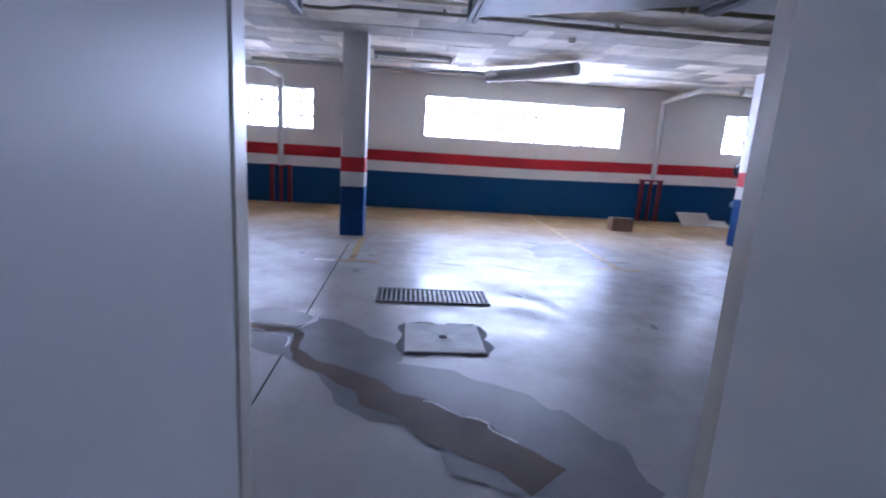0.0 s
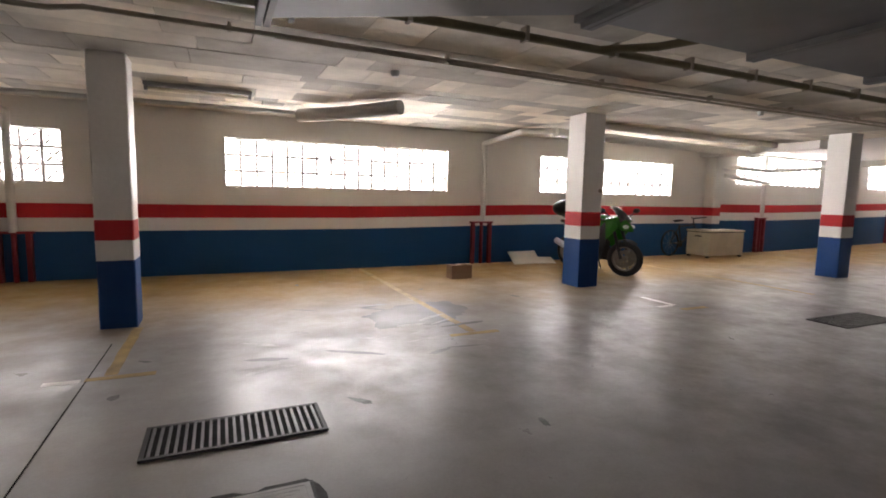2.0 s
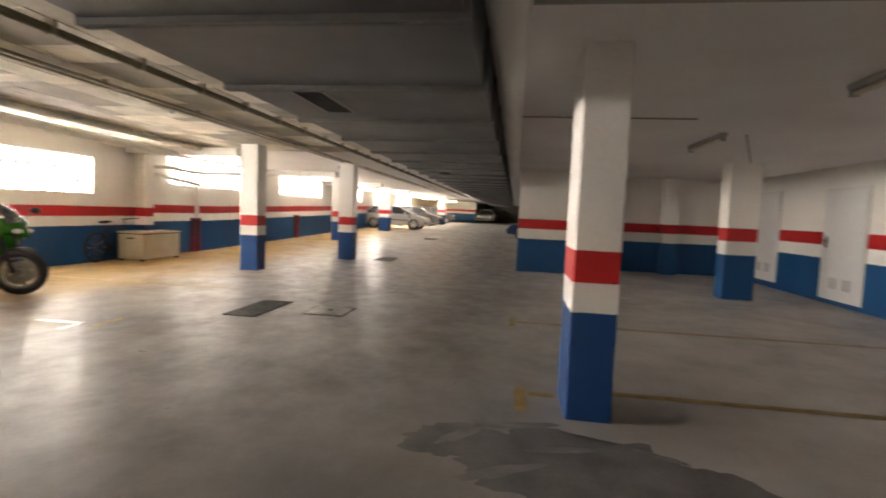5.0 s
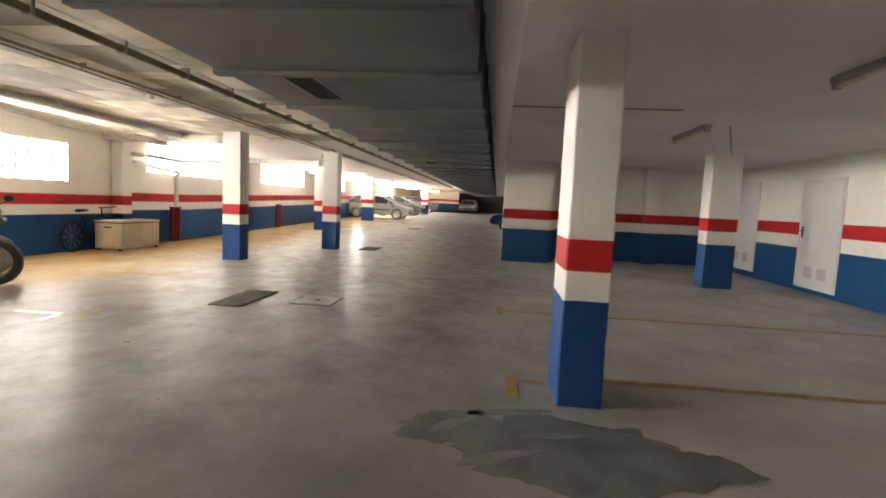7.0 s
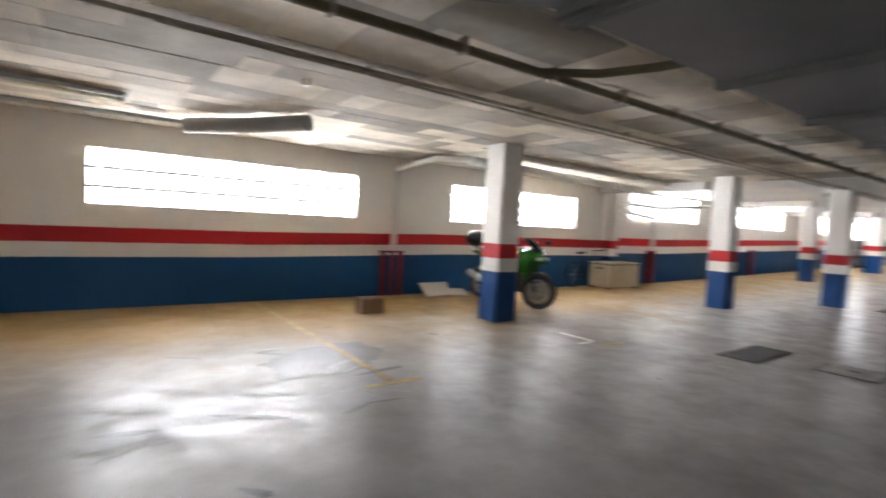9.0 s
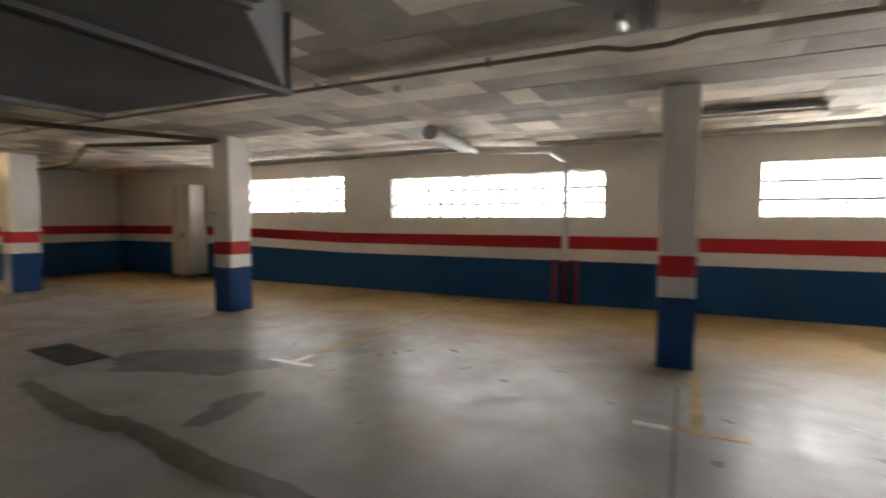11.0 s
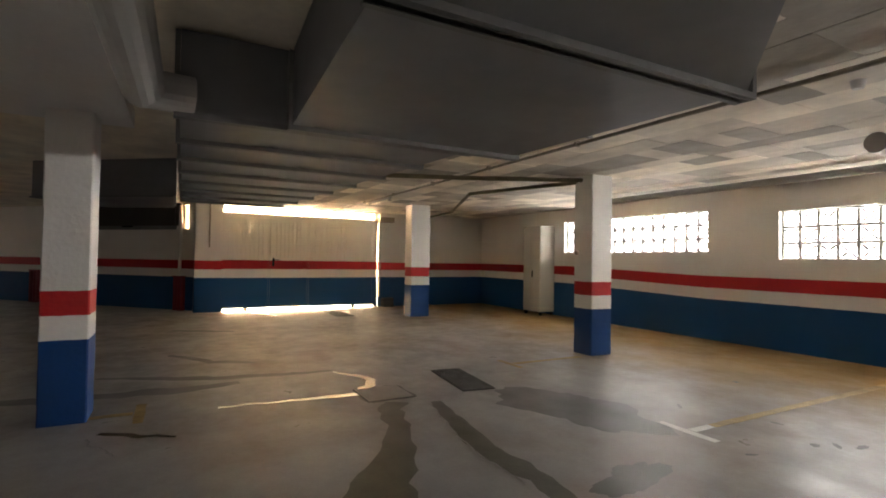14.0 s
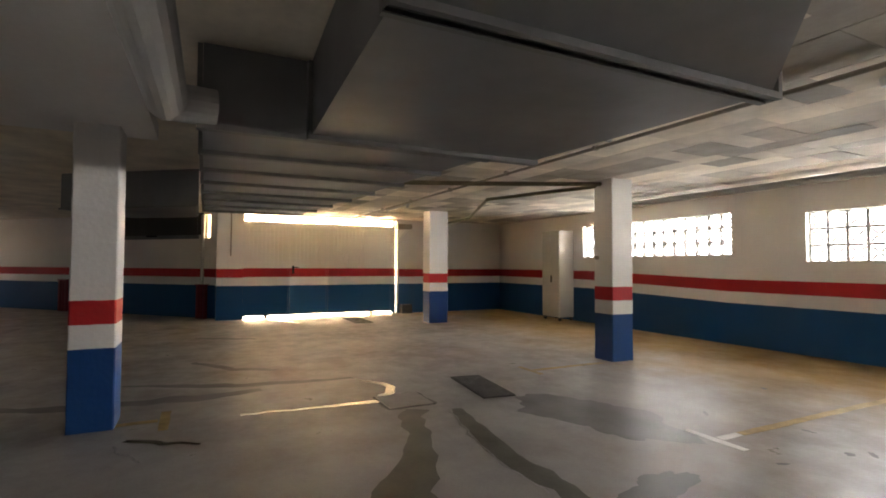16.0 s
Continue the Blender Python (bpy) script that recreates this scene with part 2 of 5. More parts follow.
LATTICE = random_tint(material("lattice_concrete", rough=0.75, bump=0.3, scale=40, color=(0.55, 0.54, 0.52), vary=0.1), 0.08, "Random")
DOOR_WHITE = material("white_lacquered_door", rough=0.37, bump=0.02, scale=6, color=(0.70, 0.70, 0.69), vary=0.03, stain=0.06)
FRAME_CREAM = material("cream_door_frame", rough=0.4, bump=0.05, color=(0.52, 0.49, 0.43), vary=0.06, stain=0.2, stain_scale=5)
STEEL = material("brushed_steel", rough=0.3, metal=0.9, bump=0.03, color=(0.55, 0.55, 0.56), vary=0.1)
CABINET = material("grey_cabinet_lacquer", rough=0.38, bump=0.02, color=(0.50, 0.48, 0.43), vary=0.05, stain=0.12)
PLYWOOD = material("beige_chest_panel", rough=0.6, bump=0.08, scale=18, color=(0.60, 0.51, 0.37), vary=0.1, stain=0.15, stain_scale=3)
BLOCK = material("concrete_block", rough=0.9, bump=0.6, scale=50, color=(0.25, 0.165, 0.11), vary=0.2, stain=0.2)
BOARD = material("white_board", rough=0.6, bump=0.1, color=(0.68, 0.64, 0.56), vary=0.08, stain=0.2)
WATER = material("standing_water", rough=0.07, bump=0.30, scale=22, color=(0.075, 0.055, 0.032), vary=0.2, spec=0.6)
SILT = material("silty_water", rough=0.5, bump=0.10, scale=16, color=(0.082, 0.058, 0.036), vary=0.2, stain=0.25, stain_scale=4, spec=0.05)
STREAM = material("wet_silt", rough=0.34, bump=0.08, scale=30, color=(0.085, 0.078, 0.058), vary=0.2, stain=0.3, stain_scale=3, spec=0.35)
FILLED = material("mortar_filled_cover", rough=0.5, bump=0.08, scale=50, color=(0.26, 0.245, 0.225), vary=0.1, stain=0.25, stain_scale=3)
RIM_PATCH = material("dark_bitumen_rim", rough=0.7, bump=0.3, scale=45, color=(0.06, 0.058, 0.056), vary=0.3, stain=0.3, stain_scale=6, spec=0.08)
# pale colour paints the window glints along the water's edge
BEAD = material("pale_glint_edge", rough=0.22, bump=0.15, scale=40, color=(0.42, 0.41, 0.40), vary=0.2, spec=0.6)
DAMP = material("damp_concrete", rough=0.4, bump=0.04, scale=50, color=(0.150, 0.146, 0.142), vary=0.12, stain=0.3, stain_scale=2.5, spec=0.15)
OIL = material("dark_patch_repair", rough=0.45, bump=0.25, scale=40, color=(0.18, 0.177, 0.173), vary=0.2, stain=0.4, stain_scale=3, spec=0.08)
SCUFF = material("dried_scum", rough=0.55, bump=0.15, scale=45, color=(0.37, 0.355, 0.335), vary=0.2, stain=0.35, stain_scale=5, spec=0.2)
LIME = material("lime_scale_edge", rough=0.8, bump=0.3, scale=60, color=(0.23, 0.225, 0.22), vary=0.25, stain=0.4, stain_scale=4)
TUBE = material("lamp_diffuser", rough=0.3, bump=0.0, color=(0.75, 0.70, 0.55), vary=0.04)
BIKE_GREEN = material("green_fairing", rough=0.2, bump=0.0, color=(0.016, 0.125, 0.010), vary=0.05, spec=0.5)
GLASS_DARK = material("tinted_glass", rough=0.16, bump=0.0, color=(0.015, 0.016, 0.018), vary=0.05, spec=0.4)
ALLOY = material("dull_bronze_alloy", rough=0.5, metal=0.5, bump=0.02, color=(0.20, 0.18, 0.155), vary=0.1)
SILVER = material("silver_car_paint", rough=0.3, metal=0.4, bump=0.0, color=(0.30, 0.29, 0.27), vary=0.04)
CAR_WHITE = material("pale_car_paint", rough=0.3, bump=0.0, color=(0.36, 0.36, 0.34), vary=0.04)
CAR_DARK = material("dark_car_paint", rough=0.3, metal=0.2, bump=0.0, color=(0.05, 0.05, 0.05), vary=0.04)
CAR_BLUE = material("blue_car_paint", rough=0.25, metal=0.2, bump=0.0, color=(0.008, 0.022, 0.09), vary=0.04)
LENS = material("headlight_lens", rough=0.15, bump=0.0, color=(0.7, 0.7, 0.68), vary=0.05)
# near-black colour paints unlit depth: far end and ramp opening
UNLIT_DEPTH = material("unlit_depth", rough=0.9, bump=0.2, color=(0.06, 0.055, 0.05), vary=0.1)
CLEAN_LIGHT = glowing("sunlit_outside", (1.0, 0.76, 0.46), 46.0)
LIT_TUBE = glowing("lit_warm_tube", (1.0, 0.78, 0.45), 60.0)
LOBBY_GLOBE = glowing("lit_lobby_globe", (0.85, 0.92, 1.0), 6.8)
SKY_GLOW = glowing("bright_overcast_outside", (0.97, 0.985, 1.0), 7.0)


# ---- builders ----
def box(bm, x0, x1, y0, y1, z0, z1, m=None):
    made = bmesh.ops.create_cube(bm, size=1.0)
    t = Matrix.Translation(((x0 + x1) / 2, (y0 + y1) / 2, (z0 + z1) / 2)) @ Matrix.Diagonal((x1 - x0, y1 - y0, z1 - z0, 1))
    bmesh.ops.transform(bm, matrix=(m @ t) if m else t, verts=made["verts"])
    return made["verts"]


def slab(bm, x0, x1, y0, y1, z0, z1):
    v = [bm.verts.new(p) for p in ((x0, y0, z0), (x1, y0, z0), (x1, y1, z0), (x0, y1, z0), (x0, y0, z1), (x1, y0, z1), (x1, y1, z1), (x0, y1, z1))]
    for f in ((0, 3, 2, 1), (4, 5, 6, 7), (0, 1, 5, 4), (1, 2, 6, 5), (2, 3, 7, 6), (3, 0, 4, 7)):
        bm.faces.new([v[i] for i in f])


def rod(bm, p0, p1, r, r2=None, seg=12):
    p0, p1 = Vector(p0), Vector(p1)
    d = p1 - p0
    m = Matrix.Translation((p0 + p1) / 2) @ d.to_track_quat("Z", "Y").to_matrix().to_4x4()
    bmesh.ops.create_cone(bm, cap_ends=True, segments=seg, radius1=r, radius2=r if r2 is None else r2, depth=d.length, matrix=m)


def run(bm, points, r, seg=10):
    """A pipe along a few corners, with a ball at each bend."""
    for a, b in zip(points, points[1:]):
        rod(bm, a, b, r, seg=seg)
    for p in points[1:-1]:
        bmesh.ops.create_uvsphere(bm, u_segments=seg, v_segments=10, radius=r * 1.02, matrix=Matrix.Translation(p))


def prism(bm, outline, x0, x1, m=None):
    """An outline of (a, b) pairs, pushed out along x: a is y and b is z."""
    lo = [bm.verts.new((x0, a, b)) for a, b in outline]
    hi = [bm.verts.new((x1, a, b)) for a, b in outline]
    bm.faces.new(lo[::-1])
    bm.faces.new(hi)
    n = len(outline)
    for i in range(n):
        bm.faces.new((lo[i], lo[(i + 1) % n], hi[(i + 1) % n], hi[i]))
    if m:
        bmesh.ops.transform(bm, matrix=m, verts=lo + hi)
    return lo + hi


def mesh_of(name, bm, mat, smooth=False, bevel=0.0):
    if bevel:
        bmesh.ops.bevel(bm, geom=bm.edges[:], offset=bevel, segments=2, affect="EDGES", clamp_overlap=True)
    bmesh.ops.recalc_face_normals(bm, faces=bm.faces[:])
    me = bpy.data.meshes.new(name)
    bm.to_mesh(me)
    bm.free()
    me.materials.append(mat)
    if smooth:
        for p in me.polygons:
            p.use_smooth = True
    return me


def part(name, bm, mat, parent=None, label="", smooth=False, bevel=0.0):
    ob = new(name, mesh_of(name, bm, mat, smooth, bevel))
    if parent:
        ob.parent = parent
    if label:
        ob["label"] = label
    return ob


def thing(name, at, label, category, group="", kind="", turn=0.0):
    ob = new(name)
    ob.matrix_basis = pose(*at, 0, 0, turn)
    return tagged(ob, label, category, group, kind)


def structure(name, bm, mat, label="", category="", bevel=0.0, smooth=False):
    return tagged(part(name, bm, mat, None, label, smooth, bevel), label, category, "", "structure")


B = bmesh.new


def ground(x):
    """Height of the floor: level, then climbing gently along the east bays."""
    return 0.02 * min(max(x - 16.0, 0.0), 29.0)


# ---- setting ----
bm = B()
box(bm, -30, 16, -12, 16, -0.3, 0)
prism(bm, [(-12, -0.3), (16, -0.3), (16, 0), (-12, 0)], 16, 45)
prism(bm, [(-12, 0.28), (16, 0.28), (16, 0.58), (-12, 0.58)], 45, 75)
for v in bm.verts:
    if abs(v.co.x - 45) < 1e-4 and v.co.z <= 0:
        v.co.z += 0.58
structure("floor", bm, FLOOR, "grey power-floated concrete floor with ochre dust along the windows", "floor")

NWALL = 11.42
WINDOWS = [(-10.37, -6.45, 1.63, 2.41), (-5.20, -1.02, 1.505, 2.30), (1.24, 5.41, 1.505, 2.32), (7.69, 11.74, 1.53, 2.345)]
WINDOWS_EAST = [(14.1, 17.9, 1.90, 2.68), (20.5, 24.8, 1.90, 2.68), (27.2, 31.2, 1.90, 2.68), (34.0, 38.0, 1.90, 2.68), (41.0, 45.0, 1.90, 2.68)]


def wall_with_windows(name, x0, x1, y, holes, mat, label, top=2.9):
    bm = B()
    x = x0
    for a, b, z0, z1 in holes:
        box(bm, x, a, y, y + 0.28, -0.02, top)
        box(bm, a, b, y, y + 0.28, -0.02, z0)
        box(bm, a, b, y, y + 0.28, z1, top)
        x = b
    box(bm, x, x1, y, y + 0.28, -0.02, top)
    return structure(name, bm, mat, label, "wall")


wall_with_windows("wall_north", -14.6, 13.2, NWALL, WINDOWS, WALL, "white plaster wall with red stripe and blue dado")
wall_with_windows("wall_north_east", 13.2, 60.0, NWALL - 0.06, WINDOWS_EAST, WALL_EAST, "white plaster wall with red stripe and blue dado", 3.0)
bm = B()
box(bm, 12.95, 13.25, NWALL - 0.30, NWALL - 0.003, -0.02, 2.9)
structure("wall_pier", bm, WALL, "shallow plaster pier on the window wall", "wall", bevel=0.01)

# west wall with the gate opening, and the slanted wall beside it
GY0, GY1, WX = 3.65, 7.86, -14.3
bm = B()
box(bm, WX - 0.3, WX, GY1, NWALL + 0.28, -0.02, 2.95)
box(bm, WX - 0.3, WX, GY0, GY1, 2.71, 2.95)
structure("wall_west", bm, WALL, "white plaster end wall with red stripe and blue dado", "wall")
bm = B()
box(bm, WX - 0.45, WX + 0.06, 3.02, GY0 - 0.01, -0.02, 2.95)
structure("wall_gate_pier", bm, WALL, "painted pier beside the garage gate", "wall", bevel=0.012)
slant = pose(WX - 0.45, 3.1, 0, 0, 0, 44.5)
bm = B()
for s0, s1, z0, z1 in ((-9.5, -0.47, -0.02, 2.95), (-0.47, -0.27, -0.02, 2.09), (-0.47, -0.27, 2.72, 2.95), (-0.27, 0, -0.02, 2.95)):
    box(bm, s0, s1, -0.02, 0.25, z0, z1, slant)
structure("wall_ramp", bm, WALL, "slanting painted wall behind the pier", "wall")
bm = B()
box(bm, -3.3, 2.3, -4.3, -4.0, -0.02, 2.9)
box(bm, 2.3, 60, -4.3, -4.0, -0.02, 2.9)
structure("wall_south", bm, WALL_SOUTH, "white plaster wall with red stripe and blue dado", "wall")
bm = B()
box(bm, -24, -3.3, -5.3, -5.0, -0.02, 2.9)
structure("wall_south_west", bm, WALL, "white plaster wall with red stripe and blue dado", "wall")
bm = B()
box(bm, 54.5, 54.8, 6.2, NWALL - 0.07, -0.02, 2.74)
structure("wall_far", bm, WALL_EAST, "painted cross wall lit by a warm lamp far along the garage", "wall")
# added end wall; its dark colour stands in for the unlit far opening
bm = B()
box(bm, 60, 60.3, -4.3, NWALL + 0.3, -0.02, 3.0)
structure("wall_east", bm, UNLIT_DEPTH, "end wall coloured near black for the unlit depth of the garage", "wall")
bm = B()
box(bm, 16.35, 16.6, -4.0, 0.55, -0.02, 2.9)
box(bm, 16.05, 16.35, -2.35, -1.95, -0.02, 2.9)
structure("wall_bay", bm, WALL_SOUTH, "painted cross wall with a pilaster", "wall")
bm = B()
box(bm, 14.85, 15.25, 0.72, 1.95, -0.02, 2.62)
box(bm, 15.25, 16.6, 0.55, 0.80, -0.02, 2.62)
structure("wall_pier_east", bm, WALL_SOUTH, "wide painted pier at the aisle", "wall", bevel=0.01)

# ceilings
bm = B()
random.seed(5)
y = 4.9
rows = 0
while y < NWALL:
    d = random.choice((0.30, 0.42, 0.62))
    x = -14.6 + (rows % 3) * 0.2
    while x < 13.0:
        w = min(random.choice((0.32, 0.5, 0.7, 0.95, 1.3)), 13.1 - x)
        slab(bm, x + 0.003, x + w - 0.003, y + 0.003, y + d - 0.003, 2.742 + random.uniform(-0.0015, 0.004), 2.78)
        x += w
    y += d
    rows += 1
box(bm, -24, 60, -5.3, NWALL + 0.28, 2.775, 3.1)
structure("ceiling", bm, CEILING, "rough patchy board-marked concrete ceiling", "ceiling")
bm = B()
box(bm, 13.12, 60, 4.07, NWALL - 0.07, 2.738, 2.772)
structure("ceiling_east", bm, SOFFIT, "white painted ceiling over the east bays", "ceiling")
bm = B()
box(bm, -6.12, 60, -5.3, 2.27, 2.62, 2.772)
structure("ceiling_south", bm, SOFFIT, "flat painted soffit over the south bays", "ceiling")
bm = B()
for x in (12.6, 19.0, 25.2, 31.4):
    box(bm, x, x + 0.34, 8.5, NWALL - 0.07, 2.56, 2.735)
structure("beam_cross", bm, PLAIN_WHITE, "painted concrete cross beams over the window bays", "beam")

# door core that the walk starts from
DX0, DX1, DY = 0.752, 1.365, 1.50
bm = B()
box(bm, -3.3, DX0 - 0.06, DY - 0.06, DY, -0.02, 2.622)
box(bm, DX1 + 0.05, 2.3, DY - 0.06, DY, -0.02, 2.622)
box(bm, DX0 - 0.06, DX1 + 0.05, DY - 0.06, DY, 2.08, 2.622)
box(bm, -3.3, -3.1, -4.0, DY - 0.06, -0.02, 2.622)
box(bm, 2.1, 2.3, -4.0, DY - 0.06, -0.02, 2.622)
box(bm, -3.1, 2.1, -1.2, -1.0, -0.02, 2.622)
structure("wall_core", bm, PLAIN_WHITE, "white plaster walls of the stair lobby", "wall")


# ---- columns ----
def column(x, y, w, d, h, mat, turn_label="square painted concrete column with a red stripe and blue foot"):
    """A column whose paint is chipped along its edges; x, y: its south-west corner."""
    foot = ground(x)
    h -= foot
    ob = thing("column", (x + w / 2, y + d / 2, foot), turn_label, "column", "columns of the garage")
    bm = B()
    box(bm, -w / 2, w / 2, -d / 2, d / 2, 0, h)
    bmesh.ops.subdivide_edges(bm, edges=[e for e in bm.edges if abs(e.verts[0].co.z - e.verts[1].co.z) > 1], cuts=40)
    bmesh.ops.bevel(bm, geom=[e for e in bm.edges if abs(e.verts[0].co.x - e.verts[1].co.x) < 1e-4 and abs(e.verts[0].co.y - e.verts[1].co.y) < 1e-4], offset=0.012, segments=1, affect="EDGES")
    for v in bm.verts:
        k = noise.noise(Vector((x * 3 + v.co.x * 9, y + v.co.y * 9, v.co.z * 6)))
        v.co.x += 0.005 * k
        v.co.y += 0.005 * noise.noise(Vector((y * 2 + v.co.x * 7, v.co.z * 8, x)))
    part("shaft", bm, mat, ob)
    return ob


for x, y, w, d, h, mat in (
    (-12.0, 7.68, 0.40, 0.50, 2.77, COLUMN_MID), (-6.50, 8.16, 0.38, 0.42, 2.77, COLUMN_LOW), (0.005, 8.0, 0.335, 0.38, 2.77, COLUMN_LOW),
    (6.355, 8.38, 0.40, 0.41, 2.77, COLUMN_MID), (11.91, 7.58, 0.38, 0.40, 2.77, COLUMN_MID), (15.25, 6.55, 0.36, 0.42, 2.77, COLUMN_MID),
    (21.63, 9.2, 0.40, 0.42, 2.77, COLUMN_RAMP), (29.4, 9.15, 0.42, 0.62, 2.77, COLUMN_RAMP), (36.0, 9.9, 0.42, 0.45, 2.77, COLUMN_RAMP), (41.0, 7.6, 0.45, 0.55, 2.77, COLUMN_RAMP),
    (-6.10, 1.675, 0.40, 0.34, 2.625, COLUMN_LOW), (5.35, 1.303, 0.58, 0.32, 2.625, COLUMN_MID), (11.96, -2.52, 0.40, 0.56, 2.625, WALL_SOUTH),
    (21.0, 1.32, 0.4, 0.4, 2.625, COLUMN_RAMP), (27.5, 1.32, 0.4, 0.4, 2.625, COLUMN_RAMP), (34.0, 1.32, 0.4, 0.4, 2.625, COLUMN_RAMP)):
    column(x, y, w, d, h, mat)

# ---- lattice windows ----
def block_mesh(w, h):
    """One openwork block: rim, crossing bars and a small boss."""
    bm = B()
    t, d = 0.021, 0.032
    box(bm, -w / 2, w / 2, -d, d, -h / 2, -h / 2 + t)
    box(bm, -w / 2, w / 2, -d, d, h / 2 - t, h / 2)
    box(bm, -w / 2, -w / 2 + t, -d, d, -h / 2 + t, h / 2 - t)
    box(bm, w / 2 - t, w / 2, -d, d, -h / 2 + t, h / 2 - t)
    half = (w - 2 * t) / 2
    for s in (1, -1):
        m = Matrix.Rotation(s * radians(45), 4, "Y")
        for a in (1, -1):
            box(bm, min(a * 0.02, a * half * 1.2), max(a * 0.02, a * half * 1.2), -0.02, 0.02, -0.015, 0.015, m)
    return mesh_of("lattice_block", bm, LATTICE)


def lattice_window(n, x0, x1, z0, z1, y):
    ob = tagged(new(f"window_{n}"), "long strip window of openwork concrete lattice blocks", "window", "lattice windows", "structure")
    ob.location = ((x0 + x1) / 2, y + 0.14, z0)
    cols, w, h = max(1, round((x1 - x0) / 0.268)), 0, (z1 - z0) / 3
    w = (x1 - x0) / cols
    me = block_mesh(w, h)
    for i in range(cols):
        for k in range(3):
            b = new("lattice_block", me)
            b.parent = ob
            b.location = (x0 + (i + 0.5) * w - ob.location.x, 0.0, (k + 0.5) * h)
    return ob


for n, (x0, x1, z0, z1) in enumerate(WINDOWS + WINDOWS_EAST[:3], 1):
    lattice_window(n, x0, x1, z0, z1, NWALL if n < 5 else NWALL - 0.06)
for (x0, x1, z0, z1), watts in zip(WINDOWS + WINDOWS_EAST, (230, 230, 620, 720, 720, 720, 720, 720, 720)):
    window_light(x0, x1, z0, z1, watts)
bm = B()
box(bm, -30, 75, 14.2, 14.25, -1, 9)
structure("backdrop_north", bm, SKY_GLOW, "bright overcast daylight outside the windows", "backdrop")
bm = B()
box(bm, -16.5, -16.4, 2.35, 8.5, -0.2, 4)
structure("backdrop_west", bm, CLEAN_LIGHT, "sunlit yard outside the gate", "backdrop")


# ---- garage gate ----
gate = thing("garage_gate", (WX - 0.12, (GY0 + GY1) / 2, 0), "cream ribbed steel swing gate with blue foot and red stripe", "gate")
hw = (GY1 - GY0) / 2
top = 2.50


def gate_panel(name, y0, y1, z0, z1, ribs, stile=0.045, proud=0.03):
    """A sheet leaf with raised edge stiles, a middle rail and pressed ribs above it."""
    bm = B()
    box(bm, -0.03, 0.0, y0, y1, z0, z1)
    for a, b, c, d in ((y0, y0 + stile, z0, z1), (y1 - stile, y1, z0, z1), (y0 + stile, y1 - stile, z1 - stile, z1), (y0 + stile, y1 - stile, z0, z0 + 0.05), (y0 + stile, y1 - stile, 1.29, 1.33)):
        box(bm, -0.01, proud, a, b, c, d)
    leaf = part(name, bm, GATE_PAINT, gate)
    bm = B()
    prism(bm, [(-0.03, 0.0), (0.03, 0.0), (0.03, 1.0), (-0.03, 1.0)], 0.0005, 0.004)
    prism(bm, [(-0.02, 0.01), (0.02, 0.01), (0.02, 0.99), (-0.02, 0.99)], 0.004, 0.040)
    rib = mesh_of("rib", bm, GATE_PAINT)
    n = int((y1 - y0 - 2 * stile - 0.06) / 0.105)
    for i in range(min(n, ribs)):
        o = new("rib", rib)
        o.parent = leaf
        o.location = (0, y0 + stile + 0.09 + i * 0.105, 1.37)
        o.scale = (1, 1, z1 - stile - 0.04 - 1.37)
    return leaf


gate_panel("left_leaf", -hw + 0.031, -hw + 1.175, 0.065, top, 20)
wicket = gate_panel("wicket_door", -hw + 1.225, -hw + 2.20, 0.07, top - 0.03, 20)
gate_panel("right_leaf", -hw + 2.252, hw - 0.121, 0.065, top, 9)
bm = B()
box(bm, -0.03, 0.062, -hw + 1.177, -hw + 1.222, 0.08, top)
box(bm, -0.03, 0.062, -hw + 2.203, -hw + 2.249, 0.08, top)
box(bm, -0.03, 0.062, -hw + 1.223, -hw + 2.202, top - 0.028, top + 0.001)
part("wicket_frame", bm, GATE_PAINT, gate)
bm = B()
box(bm, 0.03, 0.05, -hw + 1.235, -hw + 1.29, 1.16, 1.38)
rod(bm, (0.07, -hw + 1.27, 1.33), (0.07, -hw + 1.40, 1.33), 0.014)
part("lock", bm, BLACK, wicket, "dark lock with lever handle")
for fy in (-hw + 0.58, -hw + 3.47):
    bm = B()
    box(bm, -0.03, 0.05, fy - 0.035, fy + 0.035, 0.0, 0.064)
    part("foot", bm, IRON, gate, "dark bolt foot under the leaf")
bm = B()
box(bm, -0.02, 0.045, -hw, -hw + 0.03, 0, 2.71)
box(bm, -0.02, 0.045, hw - 0.12, hw - 0.025, 0, 2.71)
box(bm, -0.02, 0.04, -hw + 0.03, hw - 0.12, top + 0.002, top + 0.05)
part("gate_frame", bm, GATE_PAINT, gate)
arm = thing("gate_motor", (WX + 0.01, GY1 + 0.10, 0), "grey gate opener with folding arm beside the gate", "motor")
bm = B()
box(bm, 0, 0.22, -0.02, 0.30, 0.0, 0.26)
part("motor_box", bm, IRON, arm, bevel=0.01)
bm = B()
run(bm, [(0.05, -0.10, 0.3), (0.06, -0.08, 2.2), (0.20, 0.12, 2.48)], 0.02)
rod(bm, (0.05, 0.05, 2.2), (0.05, 0.25, 2.45), 0.016)
part("arm", bm, PVC_WHITE, arm)
bm = B()
box(bm, 0.0, 0.3, -0.2, 0.25, 2.46, 2.6)
part("bracket", bm, CABLE, arm)


